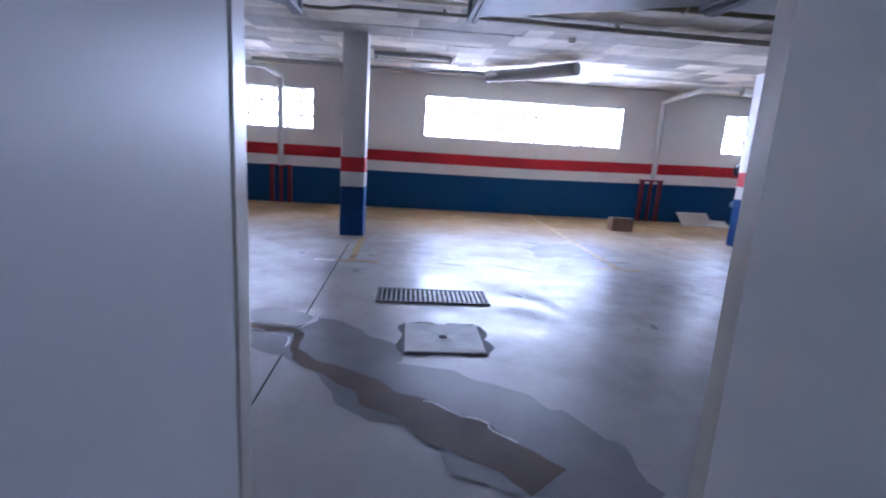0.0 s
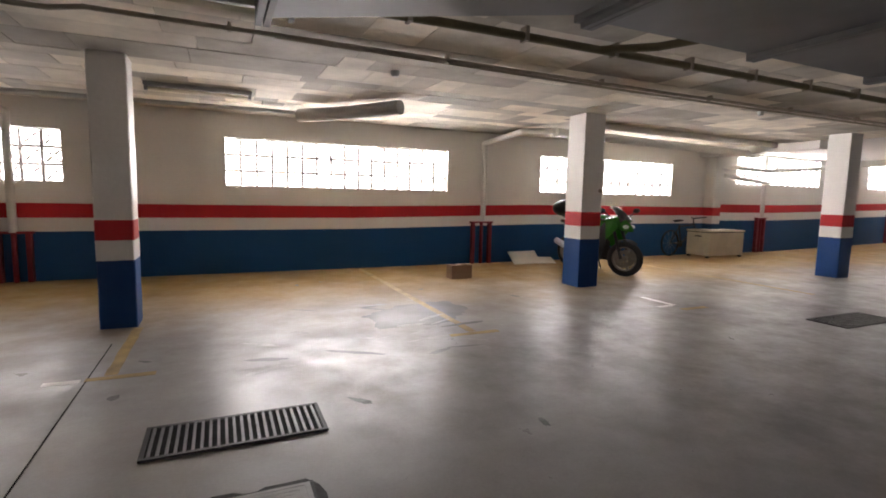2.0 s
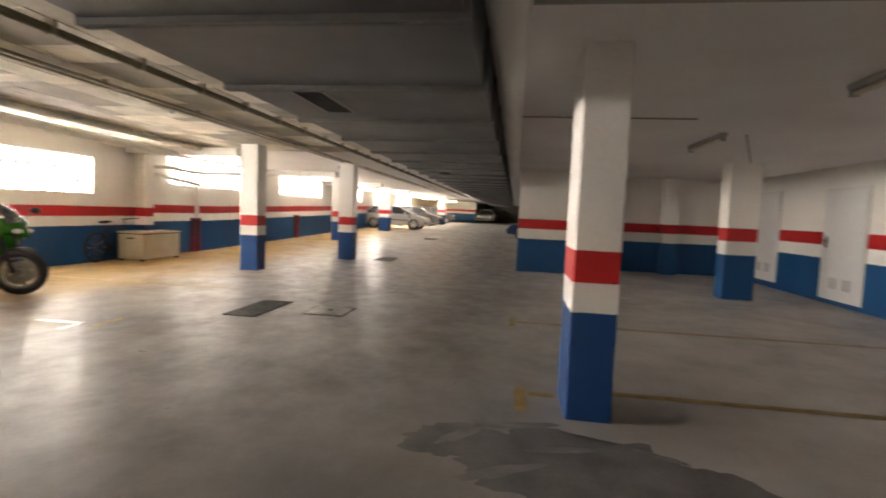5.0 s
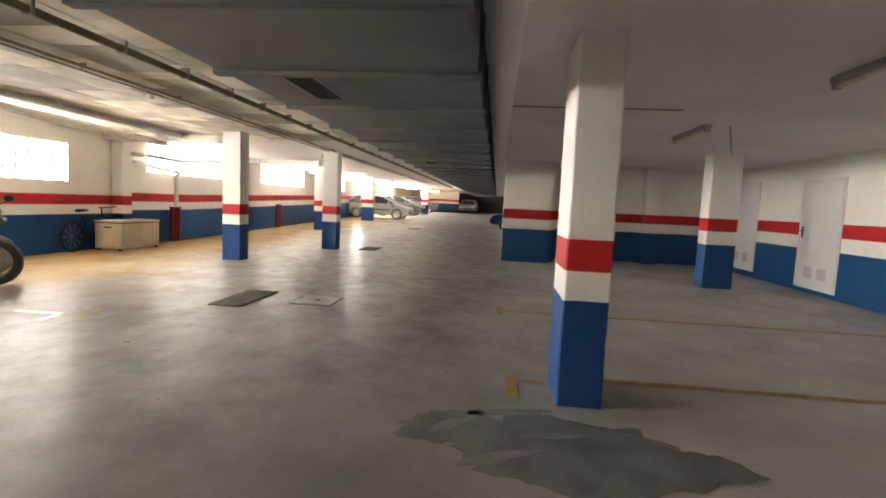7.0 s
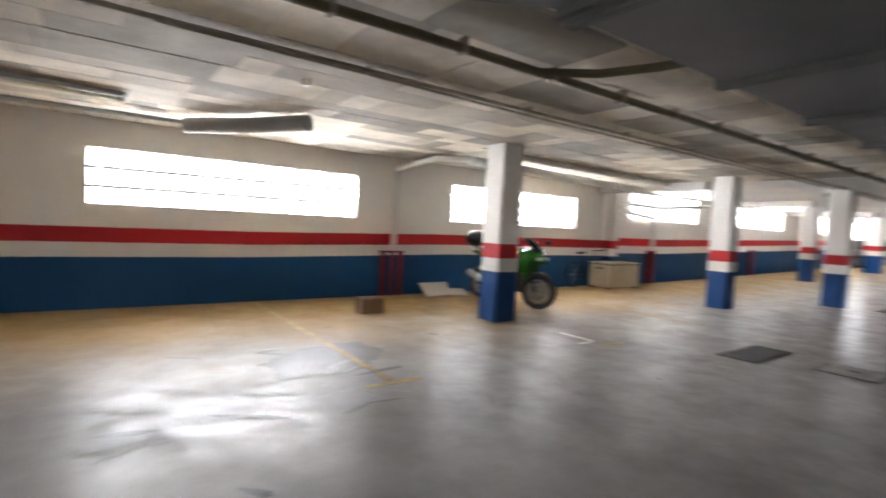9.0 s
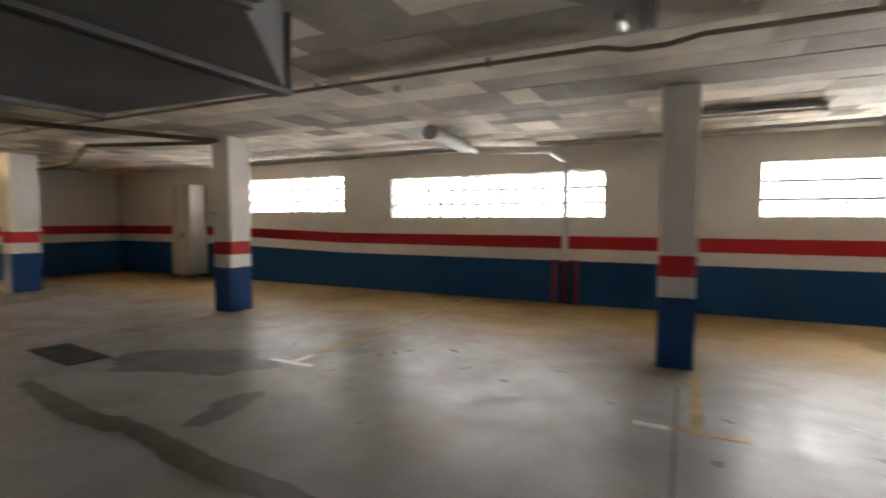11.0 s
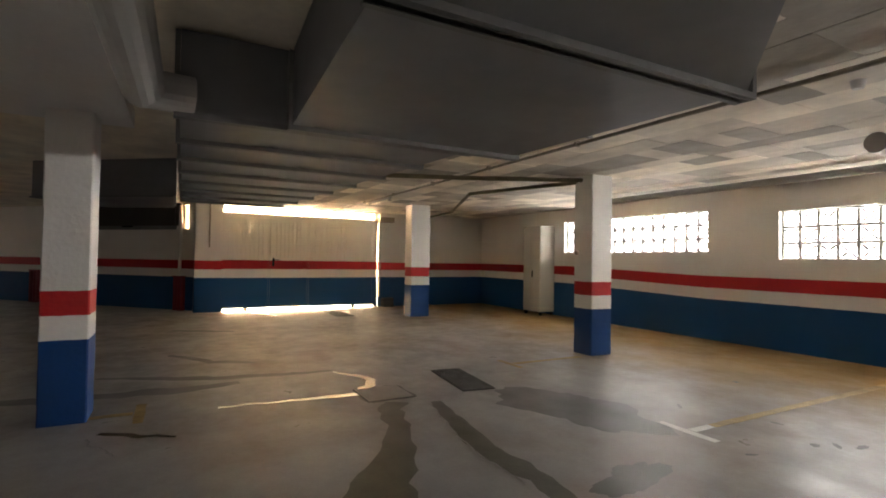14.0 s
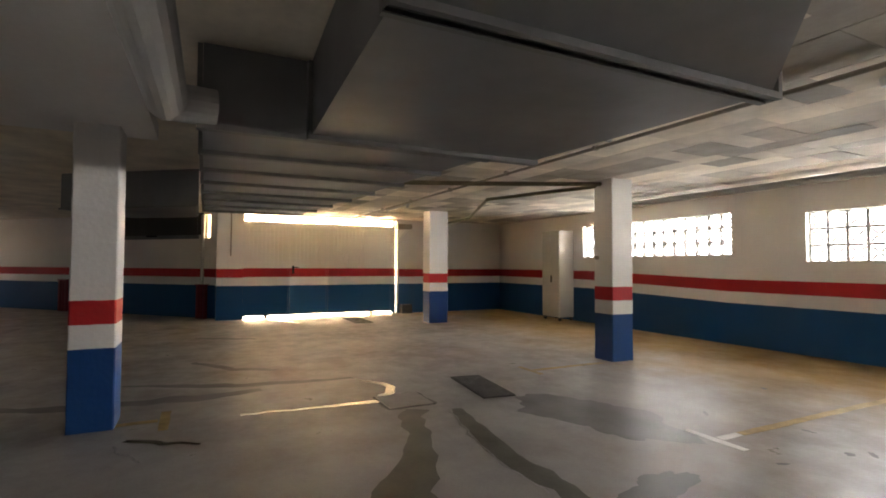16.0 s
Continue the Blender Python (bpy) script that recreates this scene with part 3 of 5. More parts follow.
# ---- ducts ----
def duct(name, x0, x1, ya0, yb0, ya1, yb1, z0, top, step, label, vents=()):
    """A flat sheet-metal duct between two sections, with a flange at every step."""
    ob = thing(name, (x0, (ya0 + yb0) / 2, z0), label, "duct")
    cy = (ya0 + yb0) / 2
    bm = B()
    L = x1 - x0
    lo = [bm.verts.new(p) for p in ((0, ya0 - cy, 0), (0, yb0 - cy, 0), (0, yb0 - cy, top - z0), (0, ya0 - cy, top - z0))]
    hi = [bm.verts.new(p) for p in ((L, ya1 - cy, 0), (L, yb1 - cy, 0), (L, yb1 - cy, top - z0), (L, ya1 - cy, top - z0))]
    bm.faces.new(lo)
    bm.faces.new(hi[::-1])
    for i in range(4):
        bm.faces.new((lo[i], hi[i], hi[(i + 1) % 4], lo[(i + 1) % 4]))
    part("sheet_body", bm, DUCT, ob)
    n = max(1, int(abs(L) / step))
    for i in range(n + 1):
        f = i / n
        a, b = ya0 + (ya1 - ya0) * f - cy, yb0 + (yb1 - yb0) * f - cy
        h = top - z0 - 0.02
        for s in (-0.034, 0.004):
            bm = B()
            prism(bm, [(a - 0.03, -0.032), (b + 0.03, -0.032), (b + 0.03, h), (b + 0.001, h), (b + 0.001, -0.001), (a - 0.001, -0.001), (a - 0.001, h), (a - 0.03, h)], L * f + s, L * f + s + 0.03)
            part("flange", bm, DUCT_RIB, ob)
    for vx, vy in vents:
        bm = B()
        box(bm, vx - x0 - 0.42, vx - x0 + 0.42, vy - cy - 0.13, vy - cy + 0.13, -0.012, -0.0015)
        v = part("vent_frame", bm, PVC, ob, "light metal grille frame")
        bm = B()
        for k in range(9):
            box(bm, vx - x0 - 0.38, vx - x0 + 0.38, vy - cy - 0.10 + k * 0.023, vy - cy - 0.09 + k * 0.023, -0.02, -0.0125)
        part("grille", bm, BLACK, v)
    return ob


duct("air_duct", 2.75, 45.0, 2.29, 4.05, 2.29, 4.05, 2.25, 2.74, 1.15, "wide dark galvanised ventilation duct under the ceiling", [(5.5, 3.54), (12.0, 3.5), (20.0, 3.5)])
duct("duct_reducer", 2.71, 1.36, 2.33, 4.05, 2.9, 4.8, 2.27, 2.74, 1.3, "tapered sheet-metal duct transition", [])
duct("air_duct", -3.80, -2.06, 3.28, 5.00, 3.18, 5.08, 2.25, 2.74, 1.7, "wide dark galvanised ventilation duct under the ceiling", [])
duct("duct_reducer", -2.02, -1.25, 3.18, 5.08, 3.18, 4.05, 2.25, 2.74, 3.0, "tapered sheet-metal duct transition", [])
duct("air_duct", -1.21, -0.45, 3.18, 4.05, 3.20, 4.30, 2.27, 2.74, 3.0, "short dark galvanised duct piece before the fan", [])
duct("duct_reducer", -0.42, 0.08, 3.20, 4.30, 3.10, 4.88, 2.25, 2.74, 3.0, "flared sheet-metal duct transition at the fan", [])
duct("air_duct", -3.84, -9.0, 2.65, 4.60, 2.70, 4.15, 2.25, 2.74, 0.72, "wide dark galvanised ventilation duct under the ceiling", [])
# branch duct turning away behind the column, and the dark sheet and louvre on the slanting wall
branch = thing("duct_branch", (-9.0, 2.0, 2.25), "dark sheet-metal duct branch turning off the main duct", "duct")
for z0, z1, g, nm in ((0.0, 0.53, 0.0, "sheet_body"), (-0.02, -0.001, 0.03, "flange")):
    bm = B()
    low = [bm.verts.new((px - g * k, py - g, z0)) for px, py, k in ((0.56, 0.62, -1), (-0.85, -1.25, 0), (-1.95, -0.4, 1), (-1.2, 0.62, 1))]
    face = bm.faces.new(low)
    ext = bmesh.ops.extrude_face_region(bm, geom=[face])
    bmesh.ops.translate(bm, vec=(0, 0, z1 - z0), verts=[v for v in ext["geom"] if isinstance(v, bmesh.types.BMVert)])
    bmesh.ops.recalc_face_normals(bm, faces=bm.faces[:])
    part(nm, bm, DUCT if g == 0 else DUCT_RIB, branch)
# dark sheet in place of the opening; its colour paints the dark ramp beyond
panel = thing("ramp_opening", (WX - 0.45, 3.1, 0), "long dark sheet painting the unlit ramp opening high on the slanting wall", "panel", turn=44.5)
bm = B()
box(bm, -4.3, -0.66, -0.045, -0.021, 2.08, 2.74)
part("sheet", bm, DUCT_RIB, panel)
bm = B()
box(bm, -4.3, -0.66, -0.06, -0.046, 2.70, 2.74)
box(bm, -0.70, -0.66, -0.06, -0.046, 2.08, 2.70)
part("frame", bm, DUCT, panel)
# near-black plate, no recess: the hole's darkness is painted
bm = B()
box(bm, -2.5, -2.12, -0.05, -0.0455, 2.14, 2.55)
part("hole", bm, PIT, panel, "flat black plate painting an open hole")
louvre = tagged(new("window_10"), "small louvred window with sunlight behind it", "window", "", "structure")
louvre.matrix_basis = pose(WX - 0.45, 3.1, 0, 0, 0, 44.5)
bm = B()
box(bm, -0.467, -0.447, 0.0, 0.05, 2.093, 2.717)
box(bm, -0.293, -0.273, 0.0, 0.05, 2.093, 2.717)
part("window_frame", bm, IRON, louvre)
for i in range(14):
    bm = B()
    box(bm, -0.446, -0.294, 0.01, 0.05, 2.105 + i * 0.043, 2.118 + i * 0.043)
    part("slat", bm, YELLOW, louvre)
fan = thing("fan_unit", (0.70, 3.9, 2.38), "dark box fan hung between the two ducts", "fan")
bm = B()
box(bm, -0.58, 0.58, -0.62, 0.62, 0, 0.36)
part("casing", bm, DUCT_RIB, fan, bevel=0.01)
for s in (-0.56, 0.5):
    bm = B()
    box(bm, s, s + 0.05, -0.66, 0.66, -0.05, -0.001)
    part("hanger_rail", bm, STEEL, fan)


# ---- floor details ----
def drain_grate(x, y, w, d, turn=0.0, label="black cast-iron drain grate set in the concrete floor"):
    ob = thing("drain_grate", (x, y, 0.0), label, "drain grate", "floor drains", turn=turn)
    # flat near-black plate on the floor: the pit's darkness is in its colour
    bm = B()
    box(bm, -w / 2, w / 2, -d / 2, d / 2, 0.001, 0.004)
    part("pit", bm, PIT, ob)
    bm = B()
    t = 0.022
    box(bm, -w / 2 - t, w / 2 + t, -d / 2 - t, -d / 2, 0.001, 0.014)
    box(bm, -w / 2 - t, w / 2 + t, d / 2, d / 2 + t, 0.001, 0.014)
    box(bm, -w / 2 - t, -w / 2, -d / 2, d / 2, 0.001, 0.014)
    box(bm, w / 2, w / 2 + t, -d / 2, d / 2, 0.001, 0.014)
    part("rim", bm, IRON, ob)
    n = max(6, int(w / 0.043))
    bar = None
    for i in range(n):
        if bar is None:
            bm = B()
            box(bm, -0.0075, 0.0075, -d / 2, d / 2, 0.004, 0.013)
            bar = mesh_of("bar", bm, GRATE)
        o = new("bar", bar)
        o.parent = ob
        o.location = (-w / 2 + (i + 0.5) * w / n, 0, 0)
    return ob


def manhole(x, y, w, d, turn=0.0, patch=OIL, cover=COVER):
    ob = thing("manhole_cover", (x, y, 0.0), "square ribbed steel manhole cover in a dark patched rim" if cover is COVER else "square mortar-filled manhole cover level with the floor", "manhole cover", "manhole covers", turn=turn)
    bm = B()
    random.seed(int(x * 7) + 3)
    ring = [bm.verts.new((math.cos(a) * w * (0.54 + 0.22 * abs(math.sin(2 * a)) ** 2 + random.uniform(-0.03, 0.05)), math.sin(a) * d * (0.53 + 0.20 * abs(math.sin(2 * a)) ** 2 + random.uniform(-0.03, 0.05)), 0.0038)) for a in [i * math.tau / 28 for i in range(28)]]
    bm.faces.new(ring)
    bmesh.ops.triangulate(bm, faces=bm.faces[:])
    part("mortar_patch", bm, patch, ob)
    bm = B()
    box(bm, -w / 2 - 0.018, w / 2 + 0.018, -d / 2 - 0.018, d / 2 + 0.018, 0.002, 0.0055)
    part("rim", bm, IRON, ob)
    bm = B()
    box(bm, -w / 2, w / 2, -d / 2, d / 2, 0.005, 0.012)
    plate = part("plate", bm, cover, ob)
    if cover is not COVER:
        return ob
    bm = B()
    for k in range(8):
        r = w / 2 - 0.02 - k * w / 17
        for s in (-1, 1):
            box(bm, -r, r, s * r * d / w - 0.004, s * r * d / w + 0.004, 0.012, 0.0135)
            box(bm, s * r - 0.004, s * r + 0.004, -r * d / w, r * d / w, 0.012, 0.0135)
    part("ribs", bm, COVER, plate)
    bm = B()
    rod(bm, (0, 0, 0.012), (0, 0, 0.018), 0.03)
    part("lifting_eye", bm, IRON, plate)
    return ob


drain_grate(1.215, 5.20, 0.95, 0.36)
manhole(1.245, 4.22, 0.54, 0.52, 0.0, RIM_PATCH)
drain_grate(8.22, 5.49, 1.05, 0.40)
manhole(8.37, 4.52, 0.60, 0.52)
drain_grate(-5.69, 5.65, 0.98, 0.34, -7)
manhole(-5.50, 4.60, 0.48, 0.48, 0.0, STREAM, FILLED)
drain_grate(-12.9, 6.27, 1.2, 0.40)
drain_grate(16.1, 5.75, 1.1, 0.45)
drain_grate(25.2, 5.95, 1.1, 0.5).location.z = ground(25.2) - 0.008


def painted_line(x0, x1, y0, y1, mat, label, turn=0.0):
    bm = B()
    w, d = x1 - x0, y1 - y0
    n = max(2, int(max(w, d) / 0.12))
    rnd = random.Random(int(x0 * 31 + y0 * 17))
    if w > d:
        pts = [(x0 + w * i / n, y0 + rnd.uniform(0, 0.012)) for i in range(n + 1)] + [(x1 - w * i / n, y1 - rnd.uniform(0, 0.012)) for i in range(n + 1)]
    else:
        pts = [(x0 + rnd.uniform(0, 0.012), y1 - d * i / n) for i in range(n + 1)] + [(x1 - rnd.uniform(0, 0.012), y0 + d * i / n) for i in range(n + 1)]
    f = bm.faces.new([bm.verts.new((a, b, 0.0022)) for a, b in pts])
    ext = bmesh.ops.extrude_face_region(bm, geom=[f])
    bmesh.ops.translate(bm, vec=(0, 0, 0.0016), verts=[v for v in ext["geom"] if isinstance(v, bmesh.types.BMVert)])
    return tagged(part("bay_marking", bm, mat), label, "floor marking", "parking bay markings")


OLD, FRESH = "worn yellow painted bay line on the floor", "white painted bay mark on the floor"
painted_line(0.30, 0.40, 6.50, 7.95, YELLOW, OLD)
painted_line(0.20, 0.66, 6.40, 6.49, YELLOW, OLD)
painted_line(-0.06, 0.17, 6.39, 6.48, WHITE_LINE, FRESH)
painted_line(3.50, 3.60, 6.64, 11.3, YELLOW, OLD)
painted_line(3.26, 3.83, 6.54, 6.63, YELLOW, OLD)
painted_line(-3.60, -3.06, 6.44, 6.53, WHITE_LINE, FRESH)
painted_line(-3.37, -3.28, 6.54, 6.80, WHITE_LINE, FRESH)
painted_line(-3.37, -3.27, 6.81, 11.3, YELLOW, OLD)
painted_line(6.72, 6.81, 6.88, 7.45, WHITE_LINE, FRESH)
painted_line(6.46, 6.71, 6.83, 6.91, WHITE_LINE, FRESH)
painted_line(6.65, 7.10, 6.60, 6.70, YELLOW, OLD)
painted_line(-6.20, -6.10, 6.75, 7.98, YELLOW, OLD)
painted_line(-6.42, -5.9, 6.66, 6.74, YELLOW, OLD)
painted_line(9.55, 9.65, 6.7, 11.2, YELLOW, OLD)
painted_line(5.92, 6.02, -3.8, 1.25, YELLOW, OLD)
painted_line(5.42, 5.94, 1.88, 1.98, YELLOW, OLD)
painted_line(5.75, 5.85, 1.66, 1.87, YELLOW, OLD)
painted_line(8.47, 8.57, -3.8, 1.95, YELLOW, OLD)
painted_line(8.25, 8.8, 1.96, 2.06, YELLOW, OLD)
painted_line(-5.86, -5.76, 2.02, 2.34, YELLOW, OLD)
painted_line(-6.1, -5.5, 2.35, 2.44, YELLOW, OLD)
for x in (0.205,):
    bm = B()
    box(bm, x, x + 0.009, 1.7, 7.4 if x > 0 else 4.2, 0.0008, 0.0028)
    structure("floor_joint", bm, PIT, "dark sawn joint in the concrete floor", "floor joint")


def spill(name, points, mat, label, z, seed, category="puddle", sway=0.06):
    """A run of liquid along a bent line; points: x, y and half width."""
    rnd = random.Random(seed)
    bm = B()
    left, right = [], []
    steps = 9
    P = [Vector(p) for p in points]
    for a, b in zip(P, P[1:]):
        for i in range(steps):
            f = i / steps
            c = a.lerp(b, f)
            c.x += sway * noise.noise(Vector((c.x * 5, c.y * 5, seed + 31)))
            c.y += sway * noise.noise(Vector((c.x * 5, c.y * 5, seed + 57)))
            d = (b - a).xy.normalized()
            n = Vector((-d.y, d.x))
            k1 = 1 + 0.45 * noise.noise(Vector((c.x * 4, c.y * 4, seed)))
            k2 = 1 + 0.45 * noise.noise(Vector((c.x * 4, c.y * 4, seed + 9.5)))
            left.append((c.x + n.x * c.z * k1, c.y + n.y * c.z * k1))
            right.append((c.x - n.x * c.z * k2, c.y - n.y * c.z * k2))
    for i in range(len(left) - 1):
        bm.faces.new([bm.verts.new((*p, z + k * 0.000012)) for p, k in ((left[i], i), (left[i + 1], i + 1), (right[i + 1], i + 1), (right[i], i))])
    bmesh.ops.remove_doubles(bm, verts=bm.verts[:], dist=0.0005)
    return tagged(part(name, bm, mat), label, category)


def stain(name, x, y, rx, ry, mat, label, z, seed, turn=0.0):
    bm = B()
    pts = []
    for i in range(72):
        a = i * math.tau / 72
        k = 1 + 0.38 * noise.noise(Vector((math.cos(a) * 1.6, math.sin(a) * 1.6, seed))) + 0.20 * noise.noise(Vector((math.cos(a) * 5, math.sin(a) * 5, seed + 3))) + 0.08 * noise.noise(Vector((math.cos(a) * 13, math.sin(a) * 13, seed + 6)))
        px, py = rx * k * math.cos(a), ry * k * math.sin(a)
        c, s = math.cos(turn), math.sin(turn)
        pts.append(bm.verts.new((x + px * c - py * s, y + px * s + py * c, z)))
    bm.faces.new(pts)
    bmesh.ops.triangulate(bm, faces=bm.faces[:])
    return tagged(part(name, bm, mat), label, "floor stain")


DAMP_LABEL, WET_LABEL = "damp grey margin on the concrete floor", "shallow brown water running over the floor"
spill("damp_patch", [(-1.3, 4.55, 0.16), (-0.6, 4.43, 0.27), (0.0, 4.36, 0.36), (0.40, 4.15, 0.34), (0.75, 3.62, 0.30), (1.25, 3.25, 0.38), (1.70, 2.9, 0.34), (2.0, 2.5, 0.1)], DAMP, DAMP_LABEL, 0.0030, 2, "damp patch")
spill("water_run", [(-1.25, 4.58, 0.09), (-0.75, 4.46, 0.085), (-0.35, 4.34, 0.06), (-0.02, 4.33, 0.065), (0.24, 4.25, 0.04), (0.29, 3.98, 0.025), (0.34, 3.80, 0.05), (0.62, 3.60, 0.08), (0.95, 3.28, 0.13), (1.30, 3.02, 0.15), (1.65, 2.62, 0.13)], SILT, WET_LABEL, 0.0044, 3)
spill("damp_patch", [(-5.0, 4.97, 0.06), (-4.3, 4.82, 0.10), (-3.65, 4.73, 0.09), (-3.15, 4.76, 0.09), (-2.7, 4.69, 0.10), (-1.9, 4.62, 0.10), (-1.25, 4.58, 0.09)], STREAM, DAMP_LABEL, 0.0032, 5, "damp patch")
spill("damp_patch", [(-5.15, 4.60, 0.10), (-4.9, 4.45, 0.11), (-4.3, 4.28, 0.09), (-3.55, 3.85, 0.20), (-3.0, 3.6, 0.22), (-2.4, 3.35, 0.2)], STREAM, DAMP_LABEL, 0.0034, 7, "damp patch")
spill("water_run", [(-5.58, 4.42, 0.06), (-5.60, 4.1, 0.05), (-5.63, 3.7, 0.028), (-5.67, 3.3, 0.016), (-5.70, 2.98, 0.024)], WATER, WET_LABEL, 0.0046, 8)
spill("water_run", [(-5.70, 4.45, 0.05), (-5.95, 4.62, 0.06), (-6.2, 4.68, 0.05), (-6.5, 4.5, 0.03), (-6.7, 4.35, 0.015)], WATER, WET_LABEL, 0.0046, 9)
spill("water_run", [(-5.3, 2.16, 0.03), (-5.15, 2.40, 0.04), (-5.0, 2.75, 0.015)], WATER, WET_LABEL, 0.0046, 10)
spill("damp_patch", [(-8.6, 2.6, 0.05), (-7.9, 3.1, 0.09), (-7.6, 3.7, 0.05)], DAMP, DAMP_LABEL, 0.0030, 11, "damp patch")
spill("damp_patch", [(-6.9, 0.6, 0.05), (-6.6, 1.5, 0.12), (-6.5, 2.8, 0.12), (-6.6, 3.4, 0.04)], DAMP, DAMP_LABEL, 0.0028, 12, "damp patch")
spill("damp_patch", [(-7.4, 1.9, 0.03), (-7.0, 2.9, 0.09), (-6.8, 3.7, 0.08), (-6.75, 4.5, 0.03)], DAMP, DAMP_LABEL, 0.0026, 14, "damp patch")
spill("damp_patch", [(-11.2, 2.6, 0.04), (-10.9, 3.1, 0.10), (-10.6, 3.7, 0.04)], DAMP, DAMP_LABEL, 0.0027, 15, "damp patch")
spill("water_run", [(-13.9, 4.3, 0.03), (-13.5, 4.5, 0.05), (-13.1, 4.75, 0.04), (-12.8, 4.8, 0.02)], WATER, WET_LABEL, 0.0042, 13)
stain("damp_stain", -4.35, 6.05, 0.85, 0.48, DAMP, "large grey damp stain on the concrete floor", 0.0018, 4.0, 0.3)
stain("damp_stain", -2.9, 5.35, 0.16, 0.34, DAMP, "grey damp stain on the concrete floor", 0.0020, 6.0, 0.2)


def bead(points, half, label, seed):
    """A raised rim of water along a bent line, rounded across."""
    rnd = random.Random(seed)
    bm = B()
    rows_ = []
    P = [Vector(p) for p in points]
    for a, b in zip(P, P[1:]):
        n = max(3, int((b - a).length / 0.035))
        d = (b - a).normalized()
        q = Vector((-d.y, d.x))
        for i in range(n):
            c = a.lerp(b, i / n)
            k = noise.noise(Vector((c.x * 6, c.y * 6, seed)))
            c = c + q * (0.05 * k + rnd.uniform(-0.006, 0.006))
            w = half * (0.55 + 0.8 * abs(noise.noise(Vector((c.x * 9, c.y * 9, seed + 4)))))
            rows_.append([bm.verts.new((c.x + q.x * w * u, c.y + q.y * w * u, 0.0046 + h * w)) for u, h in ((-1, 0), (-0.6, 0.3), (0, 0.42), (0.6, 0.3), (1, 0))])
    for a, b in zip(rows_, rows_[1:]):
        for k in range(4):
            bm.faces.new((a[k], a[k + 1], b[k + 1], b[k]))
    return tagged(part("puddle", bm, BEAD, None, "", True), label, "puddle")


RIM = "thin rim of water on the wet floor, coloured pale for its glints"
bead([(-1.25, 4.70), (-0.75, 4.57), (-0.35, 4.43), (-0.02, 4.42), (0.20, 4.36), (0.30, 4.62)], 0.013, RIM, 1)
bead([(-1.25, 4.46), (-0.75, 4.35), (-0.35, 4.26), (-0.02, 4.24), (0.18, 4.16), (0.22, 3.95)], 0.014, RIM, 2)
bead([(0.31, 4.66), (0.27, 4.42), (0.25, 4.28)], 0.012, RIM, 3)
bead([(-4.95, 4.88), (-4.3, 4.71), (-3.65, 4.62), (-3.1, 4.66)], 0.012, RIM, 4)
bead([(1.08, 3.33), (1.28, 3.20), (1.40, 3.12), (1.52, 2.92)], 0.010, RIM, 5)
bead([(-4.75, 2.32), (-5.0, 2.16), (-5.25, 2.05)], 0.014, RIM, 8)
for n, (lx, ly, la, lb, lt) in enumerate(((5.16, 1.95, 0.05, 0.30, 0.25), (4.95, 2.30, 0.06, 0.22, 0.9), (4.52, 2.05, 0.06, 0.26, 0.5), (4.85, 1.70, 0.045, 0.2, 0.2), (4.9, 1.1, 0.04, 0.16, -0.4))):
    stain("lime_streak", lx, ly, la, lb, LIME, "pale lime streak on the floor repair", 0.0056, n * 2.3 + 1, lt)
stain("floor_repair", 4.68, 1.60, 0.44, 0.62, OIL, "dark grey uneven repair patch on the floor", 0.0044, 2.2, 0.05)
stain("floor_repair", 4.86, 2.30, 0.24, 0.36, OIL, "dark grey lobe of the floor repair", 0.0047, 5.2, 0.2)
stain("floor_repair", 4.60, 0.98, 0.20, 0.34, OIL, "dark grey lobe of the floor repair", 0.0050, 8.1, 0.1)
stain("damp_stain", 3.3, 7.6, 0.7, 0.45, DAMP, "faint dark stain on the concrete floor", 0.0016, 12.0, 0.4)
random.seed(21)
for n, (cx, cy) in enumerate([(-2.67, 7.12), (-2.58, 7.26), (-2.48, 7.4), (-2.78, 6.46), (-3.83, 7.07), (-3.11, 7.41), (-2.03, 7.63), (-1.66, 7.1), (-0.8, 7.4), (0.55, 6.75), (0.45, 6.0), (2.2, 9.9), (2.6, 10.1), (3.9, 9.0), (2.0, 5.35), (5.0, 8.1), (-4.2, 8.6), (-1.2, 6.9), (3.0, 4.6)]):
    stain("dirt_spot", cx, cy, random.uniform(0.04, 0.095), random.uniform(0.018, 0.036), OIL, "small dark dirt spot on the floor", 0.0038, n * 1.7, random.uniform(0, 3))

for n in range(22):
    stain("scuff_mark", random.uniform(1.0, 3.7), random.uniform(6.1, 8.2), random.uniform(0.10, 0.30), random.uniform(0.012, 0.045), SCUFF if n % 3 else DAMP, "pale dried scum streak on the concrete floor" if n % 3 else "dark scuff on the concrete floor", 0.0040 + n * 0.00004, 40 + n * 1.3, random.uniform(-0.7, 0.7))

# ---- pipes and lamps under the ceiling ----


def pipe_thing(name, points, r, mat, label, category="pipe", clips=0.0):
    ob = thing(name, points[0], label, category)
    o = Vector(points[0])
    bm = B()
    run(bm, [Vector(p) - o for p in points], r, 20 if r > 0.045 else 10)
    part("tube", bm, mat, ob, smooth=False)
    if clips:
        for a, b in zip(points, points[1:]):
            a, b = Vector(a), Vector(b)
            n = int((b - a).length / clips)
            for i in range(n):
                p = a.lerp(b, (i + 0.5) / n) - o
                bm = B()
                box(bm, p.x - 0.015, p.x + 0.015, p.y - r - 0.01, p.y + r + 0.01, p.z - r - 0.004, 2.742 - o.z)
                part("clip", bm, CABLE, ob)
    return ob


